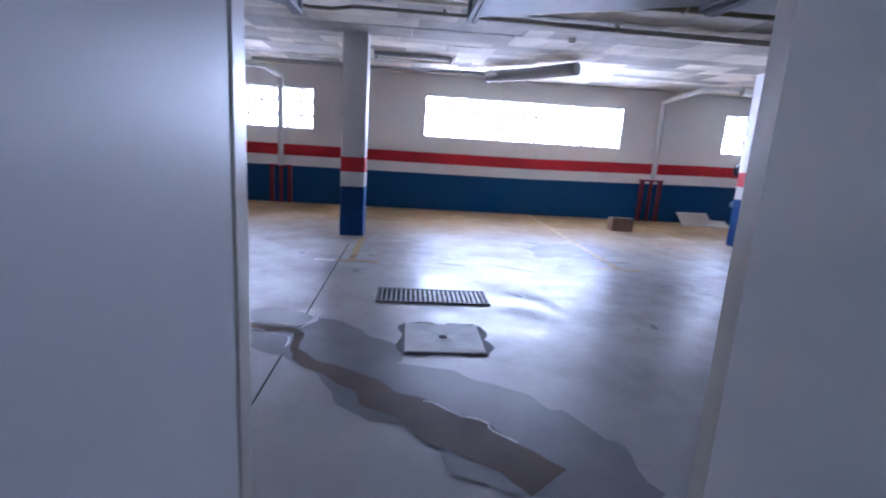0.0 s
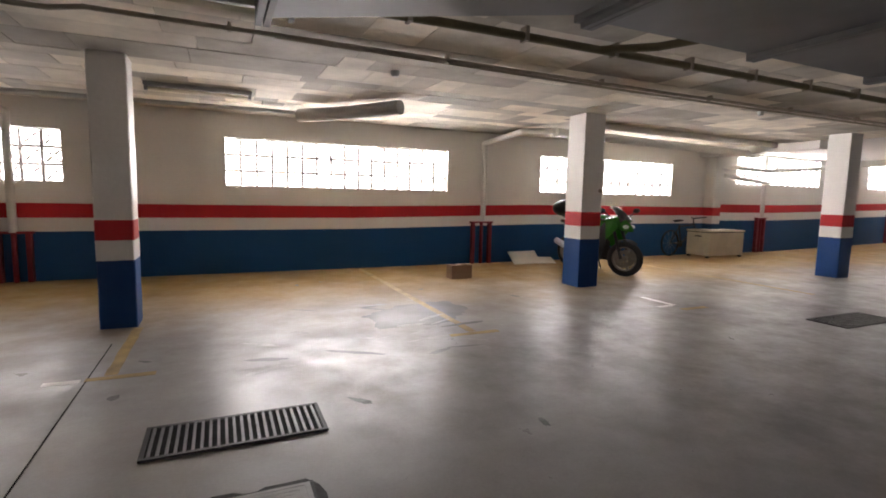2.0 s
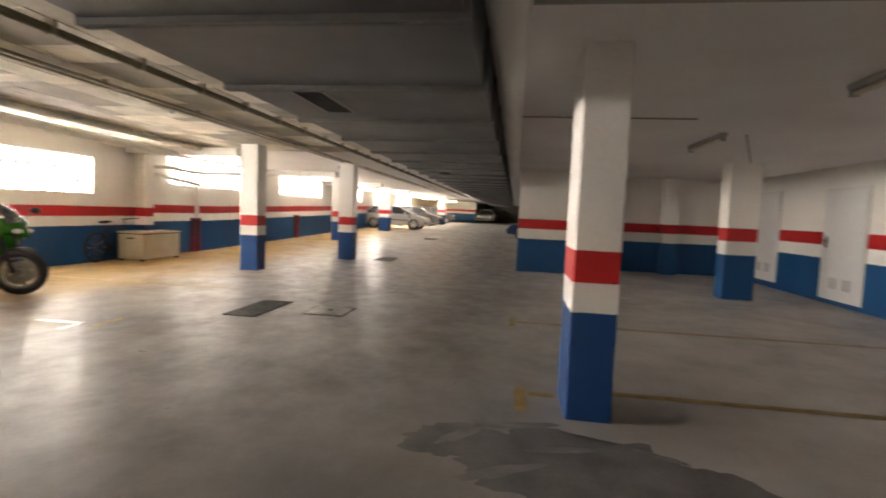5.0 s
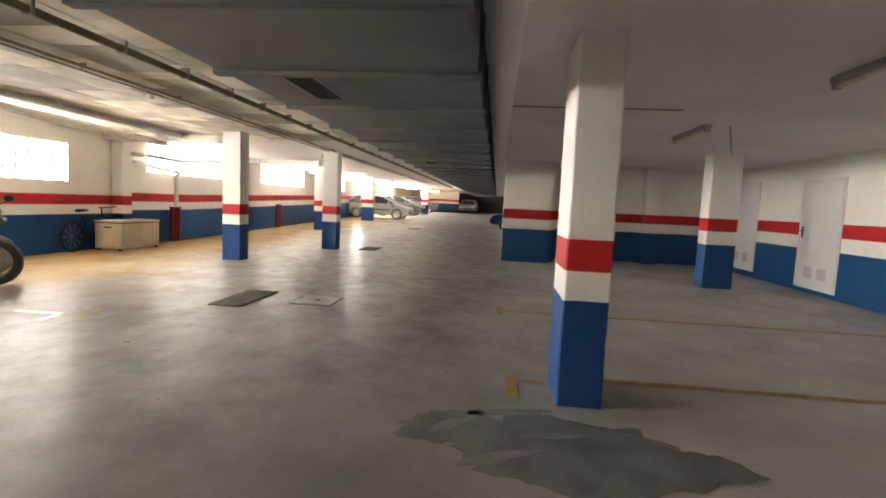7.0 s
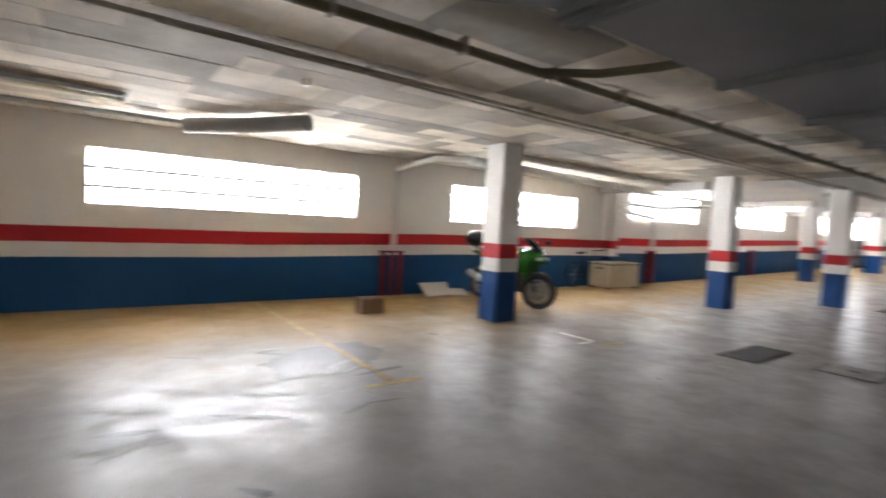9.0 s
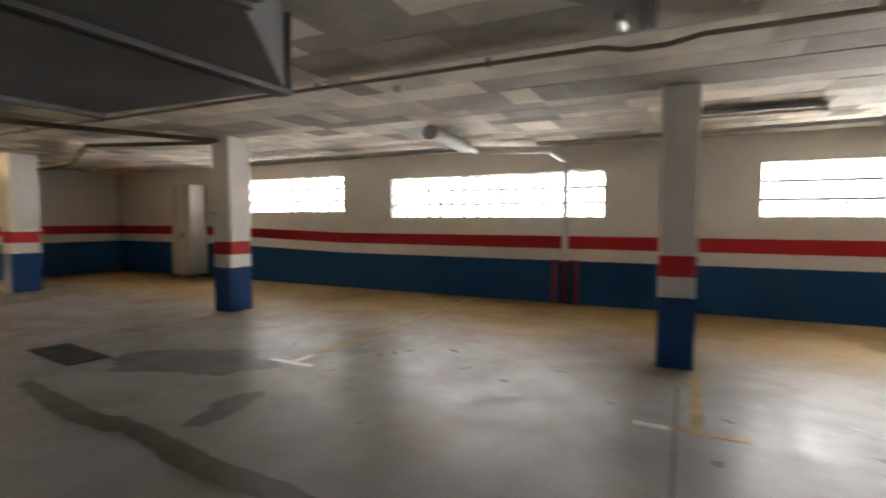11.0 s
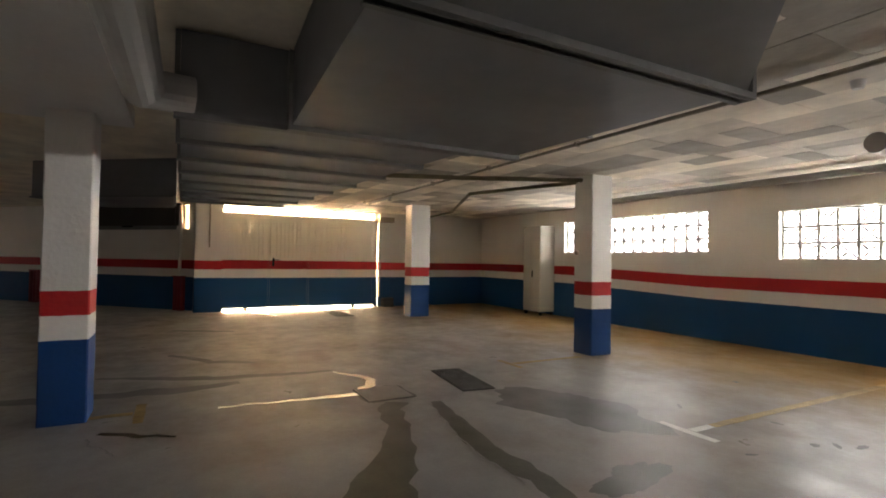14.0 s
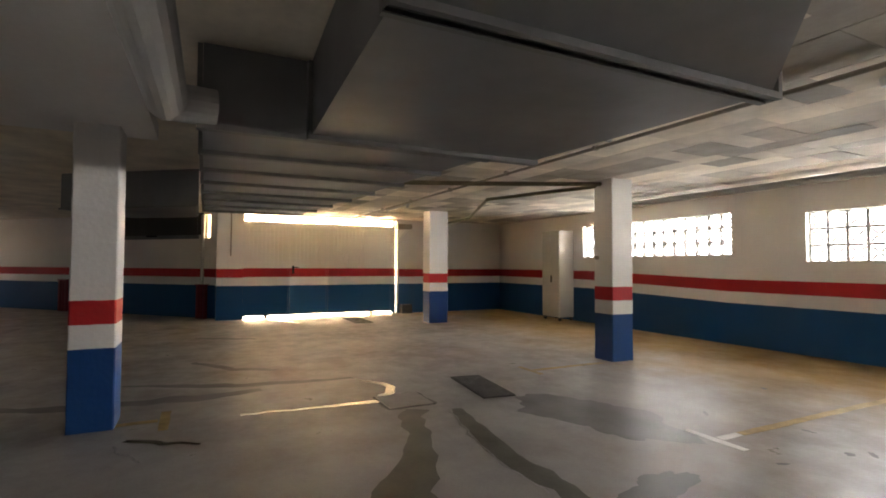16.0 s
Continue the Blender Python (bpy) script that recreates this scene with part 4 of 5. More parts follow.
pipe_thing("cable_conduit", [(-14.2, 6.45, 2.70), (-0.35, 6.50, 2.70), (-0.15, 6.50, 2.655), (0.1, 6.50, 2.655), (0.3, 6.52, 2.70), (6.0, 6.6, 2.70), (40, 6.6, 2.70)], 0.019, CABLE, "grey cable conduit clipped under the ceiling", "conduit", 1.6)
pipe_thing("cable_conduit", [(1.6, 6.62, 2.71), (5.4, 6.78, 2.71), (40, 6.95, 2.71)], 0.014, CABLE, "thin cable clipped under the ceiling", "conduit")
pipe_thing("olive_pipe", [(1.9, 5.60, 2.68), (2.9, 5.54, 2.67), (40, 5.62, 2.67)], 0.034, GREEN_TRAY, "dark olive pipe clipped along the ceiling", "pipe", 0.9)
pipe_thing("olive_pipe", [(4.1, 5.54, 2.67), (4.45, 5.25, 2.67), (4.62, 4.85, 2.67), (4.75, 4.12, 2.67)], 0.034, GREEN_TRAY, "dark olive pipe branch under the ceiling")
pipe_thing("olive_pipe", [(-6.3, 8.3, 2.68), (-7.1, 6.4, 2.66), (-7.4, 5.3, 2.64), (-7.6, 4.6, 2.62)], 0.035, GREEN_TRAY, "dark olive pipe running across the ceiling")
pipe_thing("olive_pipe", [(-6.4, 8.2, 2.66), (-8.6, 7.5, 2.66), (-12.0, 9.0, 2.66), (-14.2, 9.3, 2.66)], 0.032, GREEN_TRAY, "dark olive pipe running across the ceiling")
pipe_thing("drain_pipe", [(6.22, NWALL - 0.07, 0.9), (6.22, NWALL - 0.07, 2.52), (6.25, 10.0, 2.62), (6.7, 9.6, 2.62)], 0.055, PVC_WHITE, "white plastic downpipe on the wall")
pipe_thing("drain_pipe", [(6.7, 9.6, 2.60), (13.0, 10.1, 2.56)], 0.08, PVC_WHITE, "white plastic drain pipe under the ceiling")
pipe_thing("drain_pipe", [(-1.64, NWALL - 0.07, 0.75), (-1.64, NWALL - 0.07, 2.50), (-1.80, 10.8, 2.60), (-2.9, 10.3, 2.60), (-2.88, 9.8, 2.60)], 0.055, PVC_WHITE, "white plastic downpipe on the wall")
pipe_thing("drain_pipe", [(-3.0, 10.35, 2.64), (-8.0, 10.35, 2.64)], 0.05, PVC, "grey plastic drain pipe under the ceiling")
pipe_thing("drain_pipe", [(2.3, 10.15, 2.60), (2.9, 9.5, 2.60), (3.45, 8.75, 2.62)], 0.10, PVC, "wide grey plastic drain pipe under the ceiling")
pipe_thing("drain_pipe", [(-1.9, 10.45, 2.66), (2.3, 10.3, 2.66)], 0.03, PVC, "thin grey pipe under the ceiling")
pipe_thing("drain_pipe", [(-2.88, 9.85, 2.60), (-2.82, 8.55, 2.61)], 0.10, PVC, "wide grey plastic drain pipe under the ceiling")
pipe_thing("drain_pipe", [(-1.0, 2.42, 2.74), (-1.1, 2.42, 2.39), (-3.80, 2.47, 2.35), (-3.84, 2.72, 2.35)], 0.11, PVC, "thick grey plastic drain pipe under the soffit")
pipe_thing("drain_pipe", [(2.6, 2.12, 2.62), (2.7, 2.12, 2.45), (14.2, 2.12, 2.45), (14.4, 2.12, 2.62)], 0.10, PVC_WHITE, "thick white plastic drain pipe along the aisle")
pipe_thing("wall_conduit", [(4.66, 2.0, 2.60), (4.72, -3.9, 2.60)], 0.018, PVC, "thin conduit under the soffit", "conduit")
pipe_thing("wall_conduit", [(7.9, 2.2, 2.612), (7.9, 0.05, 2.612)], 0.009, CABLE, "thin conduit under the soffit", "conduit")
pipe_thing("drain_pipe", [(7.0, 9.05, 2.69), (12.5, 9.35, 2.69)], 0.06, PVC_WHITE, "white plastic pipe under the ceiling")
pipe_thing("drain_pipe", [(-14.96, 2.71, 0.87), (-14.96, 2.71, 2.70)], 0.04, PVC_WHITE, "white plastic downpipe on the wall")
pipe_thing("drain_pipe", [(15.2, NWALL - 0.14, 1.0), (15.2, NWALL - 0.14, 2.7)], 0.055, PVC_WHITE, "white plastic downpipe on the wall")
pipe_thing("drain_pipe", [(13.3, 11.35, 2.30), (13.5, 11.0, 2.30), (15.2, 11.1, 2.28), (17.8, 10.6, 2.5)], 0.05, PVC_WHITE, "white plastic drain pipe along the wall")
pipe_thing("drain_pipe", [(13.3, 11.1, 2.1), (15.2, 11.2, 1.95)], 0.05, PVC_WHITE, "white plastic drain pipe along the wall")
pipe_thing("wall_conduit", [(-14.2, 3.35, 1.62), (-14.2, 3.35, 2.9)], 0.016, CABLE, "thin conduit on the pier", "conduit")
pipe_thing("wall_conduit", [(8.9, -0.9, 2.61), (14.0, -3.2, 2.61)], 0.012, CABLE, "thin conduit under the soffit", "conduit")


def post_guard(x, y, w, h):
    """A steel guard round a downpipe's foot: two posts and a cap."""
    ob = thing("pipe_guard", (x, y, 0), "dark red painted steel guard at a downpipe foot", "pipe guard", "pipe guards")
    for s in (-1, 1):
        bm = B()
        box(bm, s * w / 2 - 0.035, s * w / 2 + 0.035, -0.09, 0.0, 0, h)
        part("post", bm, RED_STEEL, ob, bevel=0.008)
    bm = B()
    box(bm, -w / 2 - 0.06, w / 2 + 0.06, -0.10, 0.0, h + 0.001, h + 0.035)
    part("cap", bm, RED_STEEL, ob)
    bm = B()
    rod(bm, (0, -0.05, 0), (0, -0.05, h), 0.035)
    part("sleeve", bm, RED_STEEL, ob)
    return ob


post_guard(-1.64, NWALL - 0.003, 0.36, 0.73)
post_guard(6.20, NWALL - 0.003, 0.40, 0.86)
post_guard(15.2, NWALL - 0.065, 0.30, 0.95)
post_guard(22.0, NWALL - 0.065, 0.30, 1.05)
g = post_guard(-14.99, 2.74, 0.24, 0.85)
g.rotation_euler.z = radians(44.5)
g = post_guard(-18.78, -0.93, 0.26, 0.9)
g.rotation_euler.z = radians(44.5)


def tube_lamp(x, y, z, length, turn, label="unlit fluorescent batten lamp under the ceiling"):
    ob = thing("ceiling_lamp", (x, y, z), label, "ceiling lamp", "fluorescent battens", turn=turn)
    bm = B()
    box(bm, -length / 2, length / 2, -0.045, 0.045, 0.0, 0.05)
    part("housing", bm, PVC, ob, bevel=0.006)
    bm = B()
    rod(bm, (-length / 2 + 0.05, 0, -0.028), (length / 2 - 0.05, 0, -0.028), 0.022)
    part("tube", bm, LIT_TUBE if label.startswith("lit") else TUBE, ob)
    for s in (-1, 1):
        bm = B()
        box(bm, s * (length / 2 - 0.03) - 0.02, s * (length / 2 - 0.03) + 0.02, -0.03, 0.03, -0.055, -0.001)
        part("end_cap", bm, PVC, ob)
    return ob


for x, y, turn in ((1.05, 5.95, 0), (-0.15, 6.0, 90), (0.95, 9.35, 2), (-4.8, 6.2, 0), (-11.0, 6.6, 0), (17.0, 7.4, 0)):
    tube_lamp(x, y, 2.69, 1.25 if turn < 45 else 0.3, turn)
for x, y, turn in ((9.4, -0.58, 0), (5.8, -0.65, 0), (-9.0, -0.8, 0)):
    tube_lamp(x, y, 2.57 if x > -6 else 2.725, 1.25, turn)
for x, y in ((2.9, 7.35), (-2.3, 6.9), (8.4, 7.0)):
    ob = thing("smoke_detector", (x, y, 2.70), "small white smoke detector under the ceiling", "smoke detector", "smoke detectors")
    bm = B()
    rod(bm, (0, 0, -0.02), (0, 0, 0.04), 0.035, 0.05, 16)
    part("body", bm, PVC_WHITE, ob)
for x, y in ((44.0, 9.4), (51.5, 8.6)):
    tube_lamp(x, y, 2.67, 1.25, 90, "lit warm fluorescent batten lamp far along the garage")


# ---- doors ----
def leaf(ob, w, h, t, x0=0.0, handle_side=1, name="leaf"):
    bm = B()
    box(bm, x0, x0 + w, -t / 2, t / 2, 0.0, h)
    d = part(name, bm, DOOR_WHITE, ob, bevel=0.004)
    hx = x0 + (w - 0.07 if handle_side > 0 else 0.07)
    for s in (1, -1):
        bm = B()
        box(bm, hx - 0.02, hx + 0.02, s * (t / 2 + 0.006) - 0.004, s * (t / 2 + 0.006) + 0.004, 0.93, 1.13)
        rod(bm, (hx, s * t / 2, 1.05), (hx, s * (t / 2 + 0.05), 1.05), 0.01)
        rod(bm, (hx, s * (t / 2 + 0.05), 1.05), (hx - handle_side * 0.11, s * (t / 2 + 0.05), 1.05), 0.01)
        part("handle", bm, BLACK, d, "dark lever handle")
    return d


bm = B()
box(bm, DX0 - 0.057, DX0, DY - 0.028, DY + 0.02, 0.0, 2.077)
box(bm, DX1, DX1 + 0.047, DY - 0.028, DY + 0.02, 0.0, 2.077)
box(bm, DX0, DX1, DY - 0.028, DY + 0.02, 2.03, 2.077)
structure("door_frame", bm, FRAME_CREAM, "cream painted steel door frame of the lobby", "door frame", bevel=0.004)
lobby = thing("door_1", (DX0 - 0.020, DY - 0.030, 0.01), "glossy white lobby door standing open inwards", "door", kind="structure", turn=-97)
leaf(lobby, 0.86, 2.03, 0.04, 0.0)
for z in (0.62, 1.75):
    bm = B()
    rod(bm, (0, 0.0, z), (0, 0.0, z + 0.09), 0.011)
    part("hinge", bm, IRON, lobby)
side = thing("door_2", (DX1 + 0.004, DY - 0.030, 0.01), "glossy white second lobby door leaf with scratches", "door", kind="structure", turn=-78)
bm = B()
box(bm, 0.0, 0.86, -0.02, 0.02, 0.0, 2.03)
panel = part("leaf", bm, DOOR_WHITE, side, bevel=0.004)
bm = B()
box(bm, 0.035, 0.055, 0.0203, 0.023, 0.55, 0.62)
box(bm, 0.24, 0.30, 0.0203, 0.0212, 0.62, 0.63)
part("strike_plate", bm, IRON, panel, "dark strike plate")

for n, (x0, x1, z0) in enumerate(((11.38, 12.52, 0.09), (14.28, 15.36, 0.14)), 3):
    d = thing(f"door_{n}", (x0, -3.997, z0), "white painted steel service door in the painted wall", "door", kind="structure")
    bm = B()
    box(bm, -0.05, x1 - x0 + 0.05, 0.0, 0.018, 0.0, 2.12)
    part("door_frame", bm, PLAIN_WHITE, d)
    bm = B()
    box(bm, 0, x1 - x0, 0.0185, 0.035, 0.003, 2.07)
    lf = part("leaf", bm, DOOR_WHITE, d, bevel=0.003)
    bm = B()
    rod(bm, (0.10 + (x1 - x0 - 0.2), 0.035, 1.12), (0.10 + (x1 - x0 - 0.2), 0.09, 1.12), 0.012)
    rod(bm, (x1 - x0 - 0.10, 0.09, 1.12), (x1 - x0 - 0.24, 0.09, 1.12), 0.012)
    box(bm, x1 - x0 - 0.125, x1 - x0 - 0.075, 0.035, 0.042, 0.98, 1.2)
    part("handle", bm, BLACK, lf, "dark lever handle")
    for k in range(2):
        bm = B()
        for j in range(6):
            box(bm, 0.22 + k * 0.4, 0.46 + k * 0.4, 0.0352, 0.040, 0.22 + j * 0.035, 0.24 + j * 0.035)
        part("louvre", bm, PVC, lf)
# ramp-side dark sheet, added to paint the opening's unlit depth
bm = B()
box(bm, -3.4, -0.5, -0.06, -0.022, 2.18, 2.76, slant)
structure("vent_panel", bm, UNLIT_DEPTH, "dark sheet painting the unlit opening high on the slanting wall", "vent")

# ---- loose things ----
cab = thing("metal_cabinet", (-11.05, 11.16, 0), "tall grey two-door steel cabinet against the wall", "cabinet")
CW, CD, CH = 0.70, 0.46, 2.32
bm = B()
box(bm, -CW / 2, CW / 2, -CD / 2, CD / 2, 0.09, CH)
part("body", bm, CABINET, cab, bevel=0.006)
for s in (-1, 1):
    bm = B()
    box(bm, min(s * 0.004, s * (CW / 2 - 0.012)), max(s * 0.004, s * (CW / 2 - 0.012)), -CD / 2 - 0.018, -CD / 2 - 0.001, 0.12, CH - 0.03)
    d = part("door", bm, CABINET, cab, bevel=0.004)
    if s > 0:
        bm = B()
        box(bm, 0.03, 0.06, -CD / 2 - 0.04, -CD / 2 - 0.0185, 0.98, 1.16)
        part("handle", bm, BLACK, d)
for sx in (-1, 1):
    for sy in (-1, 1):
        bm = B()
        box(bm, sx * (CW / 2 - 0.05) - 0.03, sx * (CW / 2 - 0.05) + 0.03, sy * (CD / 2 - 0.05) - 0.03, sy * (CD / 2 - 0.05) + 0.03, 0, 0.089)
        part("foot", bm, IRON, cab)

chest = thing("storage_chest", (12.88, 10.93, 0), "beige panelled storage chest with a dark lid rim", "chest", turn=0)
bm = B()
box(bm, -0.64, 0.64, -0.33, 0.33, 0.05, 0.63)
body = part("body", bm, PLYWOOD, chest, bevel=0.008)
bm = B()
box(bm, -0.646, -0.6405, -0.1, 0.1, 0.52, 0.55)
part("handle_slot", bm, BLACK, body)
bm = B()
box(bm, -0.66, 0.66, -0.35, 0.35, 0.651, 0.69)
part("lid", bm, PLYWOOD, chest, bevel=0.01)
bm = B()
box(bm, -0.655, 0.655, -0.345, 0.345, 0.631, 0.65)
part("lid_rim", bm, BLACK, chest)
for sx in (-1, 1):
    for sy in (-1, 1):
        bm = B()
        box(bm, sx * 0.6 - 0.03, sx * 0.6 + 0.03, sy * 0.27 - 0.03, sy * 0.27 + 0.03, 0, 0.049)
        part("foot", bm, BLACK, chest)

blk = thing("concrete_block", (4.93, 9.80, 0), "brown hollow concrete block lying on the floor", "block", turn=3)
bm = B()
box(bm, -0.20, 0.20, -0.10, -0.065, 0, 0.235)
box(bm, -0.20, 0.20, 0.065, 0.10, 0, 0.235)
for x in (-0.20, -0.018, 0.165):
    box(bm, x, x + 0.035, -0.065, 0.065, 0, 0.235)
part("body", bm, BLOCK, blk)
for n, (x, y, w, d, turn, tilt) in enumerate(((7.15, 11.18, 0.72, 0.36, 4, 42), (7.64, 11.10, 0.45, 0.34, -14, 16))):
    bd = thing("loose_board", (x, y, 0.0), "pale broken board lying against the wall foot", "board", "broken boards", turn=turn)
    bm = B()
    m = Matrix.Translation((0, -d / 2, 0.0)) @ Matrix.Rotation(radians(tilt), 4, "X")
    vs = box(bm, -w / 2, w / 2, 0, d, 0, 0.012, m)
    part("sheet", bm, BOARD, bd)


def lathe(bm, profile, seg=28, m=None):
    """Turns a closed outline of (radius, y) round the y axis."""
    rings = []
    for i in range(seg):
        a = i * math.tau / seg
        rings.append([bm.verts.new((r * math.cos(a), yy, r * math.sin(a))) for r, yy in profile])
    n = len(profile)
    for i in range(seg):
        p, q = rings[i], rings[(i + 1) % seg]
        for k in range(n):
            bm.faces.new((p[k], p[(k + 1) % n], q[(k + 1) % n], q[k]))
    if m:
        bmesh.ops.transform(bm, matrix=m, verts=[v for r in rings for v in r])


def loft(bm, sections):
    """Skins rings of equal length, each a list of points, and closes both ends."""
    rings = [[bm.verts.new(p) for p in s] for s in sections]
    n = len(rings[0])
    for a, b in zip(rings, rings[1:]):
        for k in range(n):
            bm.faces.new((a[k], a[(k + 1) % n], b[(k + 1) % n], b[k]))
    bm.faces.new(rings[0][::-1])
    bm.faces.new(rings[-1])


def oval(x, zc, hw_, hh, n=12, flat=1.0):
    return [(x, hw_ * math.copysign(abs(math.cos(a)) ** flat, math.cos(a)), zc + hh * math.copysign(abs(math.sin(a)) ** flat, math.sin(a))) for a in [i * math.tau / n for i in range(n)]]


def wheel(parent, x, y, r, width, rim_mat, spokes, name="wheel"):
    m = Matrix.Translation((x, y, r))
    bm = B()
    w = width / 2
    lathe(bm, [(r * 0.70, -w * 0.8), (r * 0.86, -w), (r * 0.96, -w * 0.75), (r, -w * 0.3), (r, w * 0.3), (r * 0.96, w * 0.75), (r * 0.86, w), (r * 0.70, w * 0.8)], 32, m)
    wh = part(name, bm, RUBBER, parent, smooth=True)
    bm = B()
    lathe(bm, [(r * 0.62, -w * 0.7), (r * 0.71, -w * 0.8), (r * 0.71, w * 0.8), (r * 0.62, w * 0.7)], 28, m)
    for k in range(spokes):
        a = k * math.tau / spokes
        q = m @ Matrix.Rotation(a, 4, "Y")
        box(bm, 0.02, r * 0.66, -w * 0.35, w * 0.35, -r * 0.06, r * 0.06, q)
    rod(bm, (x, y - w * 0.9, r), (x, y + w * 0.9, r), r * 0.16, seg=14)
    part("rim", bm, rim_mat, wh)
    return wh


def motorcycle(at, turn):
    ob = thing("motorcycle", at, "green and black sports motorcycle with a top case behind a column", "motorcycle", turn=turn)
    for x, w in ((0.70, 0.12), (-0.70, 0.17)):
        wh = wheel(ob, x, 0, 0.305, w, ALLOY, 5)
        if x > 0:
            wh.matrix_basis = pose(x, 0, 0, 0, 0, 24) @ pose(-x, 0, 0)
        bm = B()
        for s in (-1, 1):
            lathe(bm, [(0.09, s * 0.085), (0.15, s * 0.085), (0.15, s * 0.09), (0.09, s * 0.09)], 24, Matrix.Translation((x, 0, 0.305)))
        part("brake_disc", bm, ALLOY, wh)
    for s in (-1, 1):
        bm = B()
        rod(bm, (0.70, s * 0.10, 0.305), (0.46, s * 0.10, 0.92), 0.027)
        part("fork_leg", bm, BLACK, ob)
        bm = B()
        rod(bm, (-0.70, s * 0.12, 0.305), (-0.12, s * 0.11, 0.42), 0.035)
        part("swing_arm", bm, BLACK, ob)
        bm = B()
        rod(bm, (0.40, s * 0.05, 0.93), (0.30, s * 0.34, 0.99), 0.016)
        rod(bm, (0.32, s * 0.26, 0.975), (0.29, s * 0.38, 0.995), 0.022)
        part("handlebar", bm, BLACK, ob)
        bm = B()
        rod(bm, (0.56, s * 0.14, 0.98), (0.53, s * 0.36, 1.10), 0.009)
        bmesh.ops.create_uvsphere(bm, u_segments=14, v_segments=8, radius=1, matrix=Matrix.Translation((0.52, s * 0.42, 1.13)) @ Matrix.Diagonal((0.03, 0.085, 0.045, 1)))
        part("mirror", bm, BLACK, ob, smooth=True)
        bm = B()
        lo = [(0.66, 0.86), (0.60, 1.02), (0.34, 0.95), (0.10, 0.80), (0.02, 0.55), (0.20, 0.42), (0.42, 0.60)]
        a = [bm.verts.new((px, s * (0.13 + 0.10 * math.sin((0.75 - px) * 2.6)), pz)) for px, pz in lo]
        bm.faces.new(a)
        bmesh.ops.triangulate(bm, faces=bm.faces[:])
        bmesh.ops.solidify(bm, geom=bm.faces[:], thickness=0.012)
        part("side_fairing", bm, BIKE_GREEN, ob)
        bm = B()
        a = [bm.verts.new((px, s * (0.145 + 0.085 * math.sin((0.75 - px) * 2.6)), pz)) for px, pz in [(0.44, 0.58), (0.20, 0.40), (0.02, 0.52), (-0.18, 0.40), (-0.10, 0.20), (0.26, 0.20), (0.38, 0.34)]]
        bm.faces.new(a)
        bmesh.ops.triangulate(bm, faces=bm.faces[:])
        bmesh.ops.solidify(bm, geom=bm.faces[:], thickness=0.012)
        part("belly_fairing", bm, BLACK, ob)
    bm = B()
    loft(bm, [oval(0.38, 0.93, 0.15, 0.09), oval(0.52, 0.92, 0.165, 0.12), oval(0.66, 0.88, 0.13, 0.11), oval(0.78, 0.83, 0.07, 0.06), oval(0.84, 0.80, 0.02, 0.02)])
    nose = part("nose_fairing", bm, BIKE_GREEN, ob, smooth=True)
    for s in (-1, 1):
        bm = B()
        bmesh.ops.create_uvsphere(bm, u_segments=12, v_segments=8, radius=1, matrix=Matrix.Translation((0.75, s * 0.075, 0.86)) @ Matrix.Diagonal((0.05, 0.05, 0.032, 1)))
        part("headlight", bm, LENS, nose, smooth=True)
    bm = B()
    prof = [(0.70, 0.98), (0.60, 1.10), (0.46, 1.20), (0.36, 1.22)]
    rows_ = [[bm.verts.new((px, k * 0.155 * (1 - 0.12 * i), pz - 0.05 * k * k)) for k in (-1, -0.5, 0, 0.5, 1)] for i, (px, pz) in enumerate(prof)]
    for a, b in zip(rows_, rows_[1:]):
        for k in range(4):
            bm.faces.new((a[k], a[k + 1], b[k + 1], b[k]))
    bmesh.ops.solidify(bm, geom=bm.faces[:], thickness=0.005)
    part("windscreen", bm, GLASS_DARK, ob, smooth=True)
    bm = B()
    loft(bm, [oval(0.34, 0.90, 0.10, 0.06), oval(0.22, 0.93, 0.17, 0.12), oval(0.02, 0.92, 0.17, 0.12), oval(-0.14, 0.84, 0.11, 0.07)])
    part("fuel_tank", bm, BIKE_GREEN, ob, smooth=True)
    bm = B()
    loft(bm, [oval(-0.10, 0.80, 0.10, 0.04, flat=0.6), oval(-0.30, 0.79, 0.16, 0.05, flat=0.6), oval(-0.52, 0.86, 0.13, 0.05, flat=0.6), oval(-0.78, 0.92, 0.09, 0.04, flat=0.6)])
    part("seat", bm, BLACK, ob, smooth=True)
    bm = B()
    loft(bm, [oval(-0.25, 0.70, 0.12, 0.05), oval(-0.60, 0.80, 0.12, 0.06), oval(-0.95, 0.88, 0.06, 0.03)])
    part("tail_fairing", bm, BIKE_GREEN, ob, smooth=True)
    bm = B()
    box(bm, -0.18, 0.24, -0.15, 0.15, 0.24, 0.62)
    bmesh.ops.bevel(bm, geom=bm.edges[:], offset=0.05, segments=2, affect="EDGES")
    part("engine", bm, IRON, ob)
    bm = B()
    loft(bm, [[(0.70 + 0.335 * math.cos(a), yy, 0.305 + 0.335 * math.sin(a)) for yy, a in ((-0.07, t_), (0.07, t_), (0.07, t_ + 0.001))] for t_ in [0.9 + 0.16 * i for i in range(9)]])
    bmesh.ops.solidify(bm, geom=bm.faces[:], thickness=0.006)
    part("front_mudguard", bm, BLACK, ob)
    bm = B()
    rod(bm, (0.10, -0.14, 0.25), (-0.35, -0.20, 0.32), 0.03)
    rod(bm, (-0.35, -0.20, 0.32), (-0.85, -0.22, 0.50), 0.055, 0.06)
    part("exhaust", bm, STEEL, ob)
    bm = B()
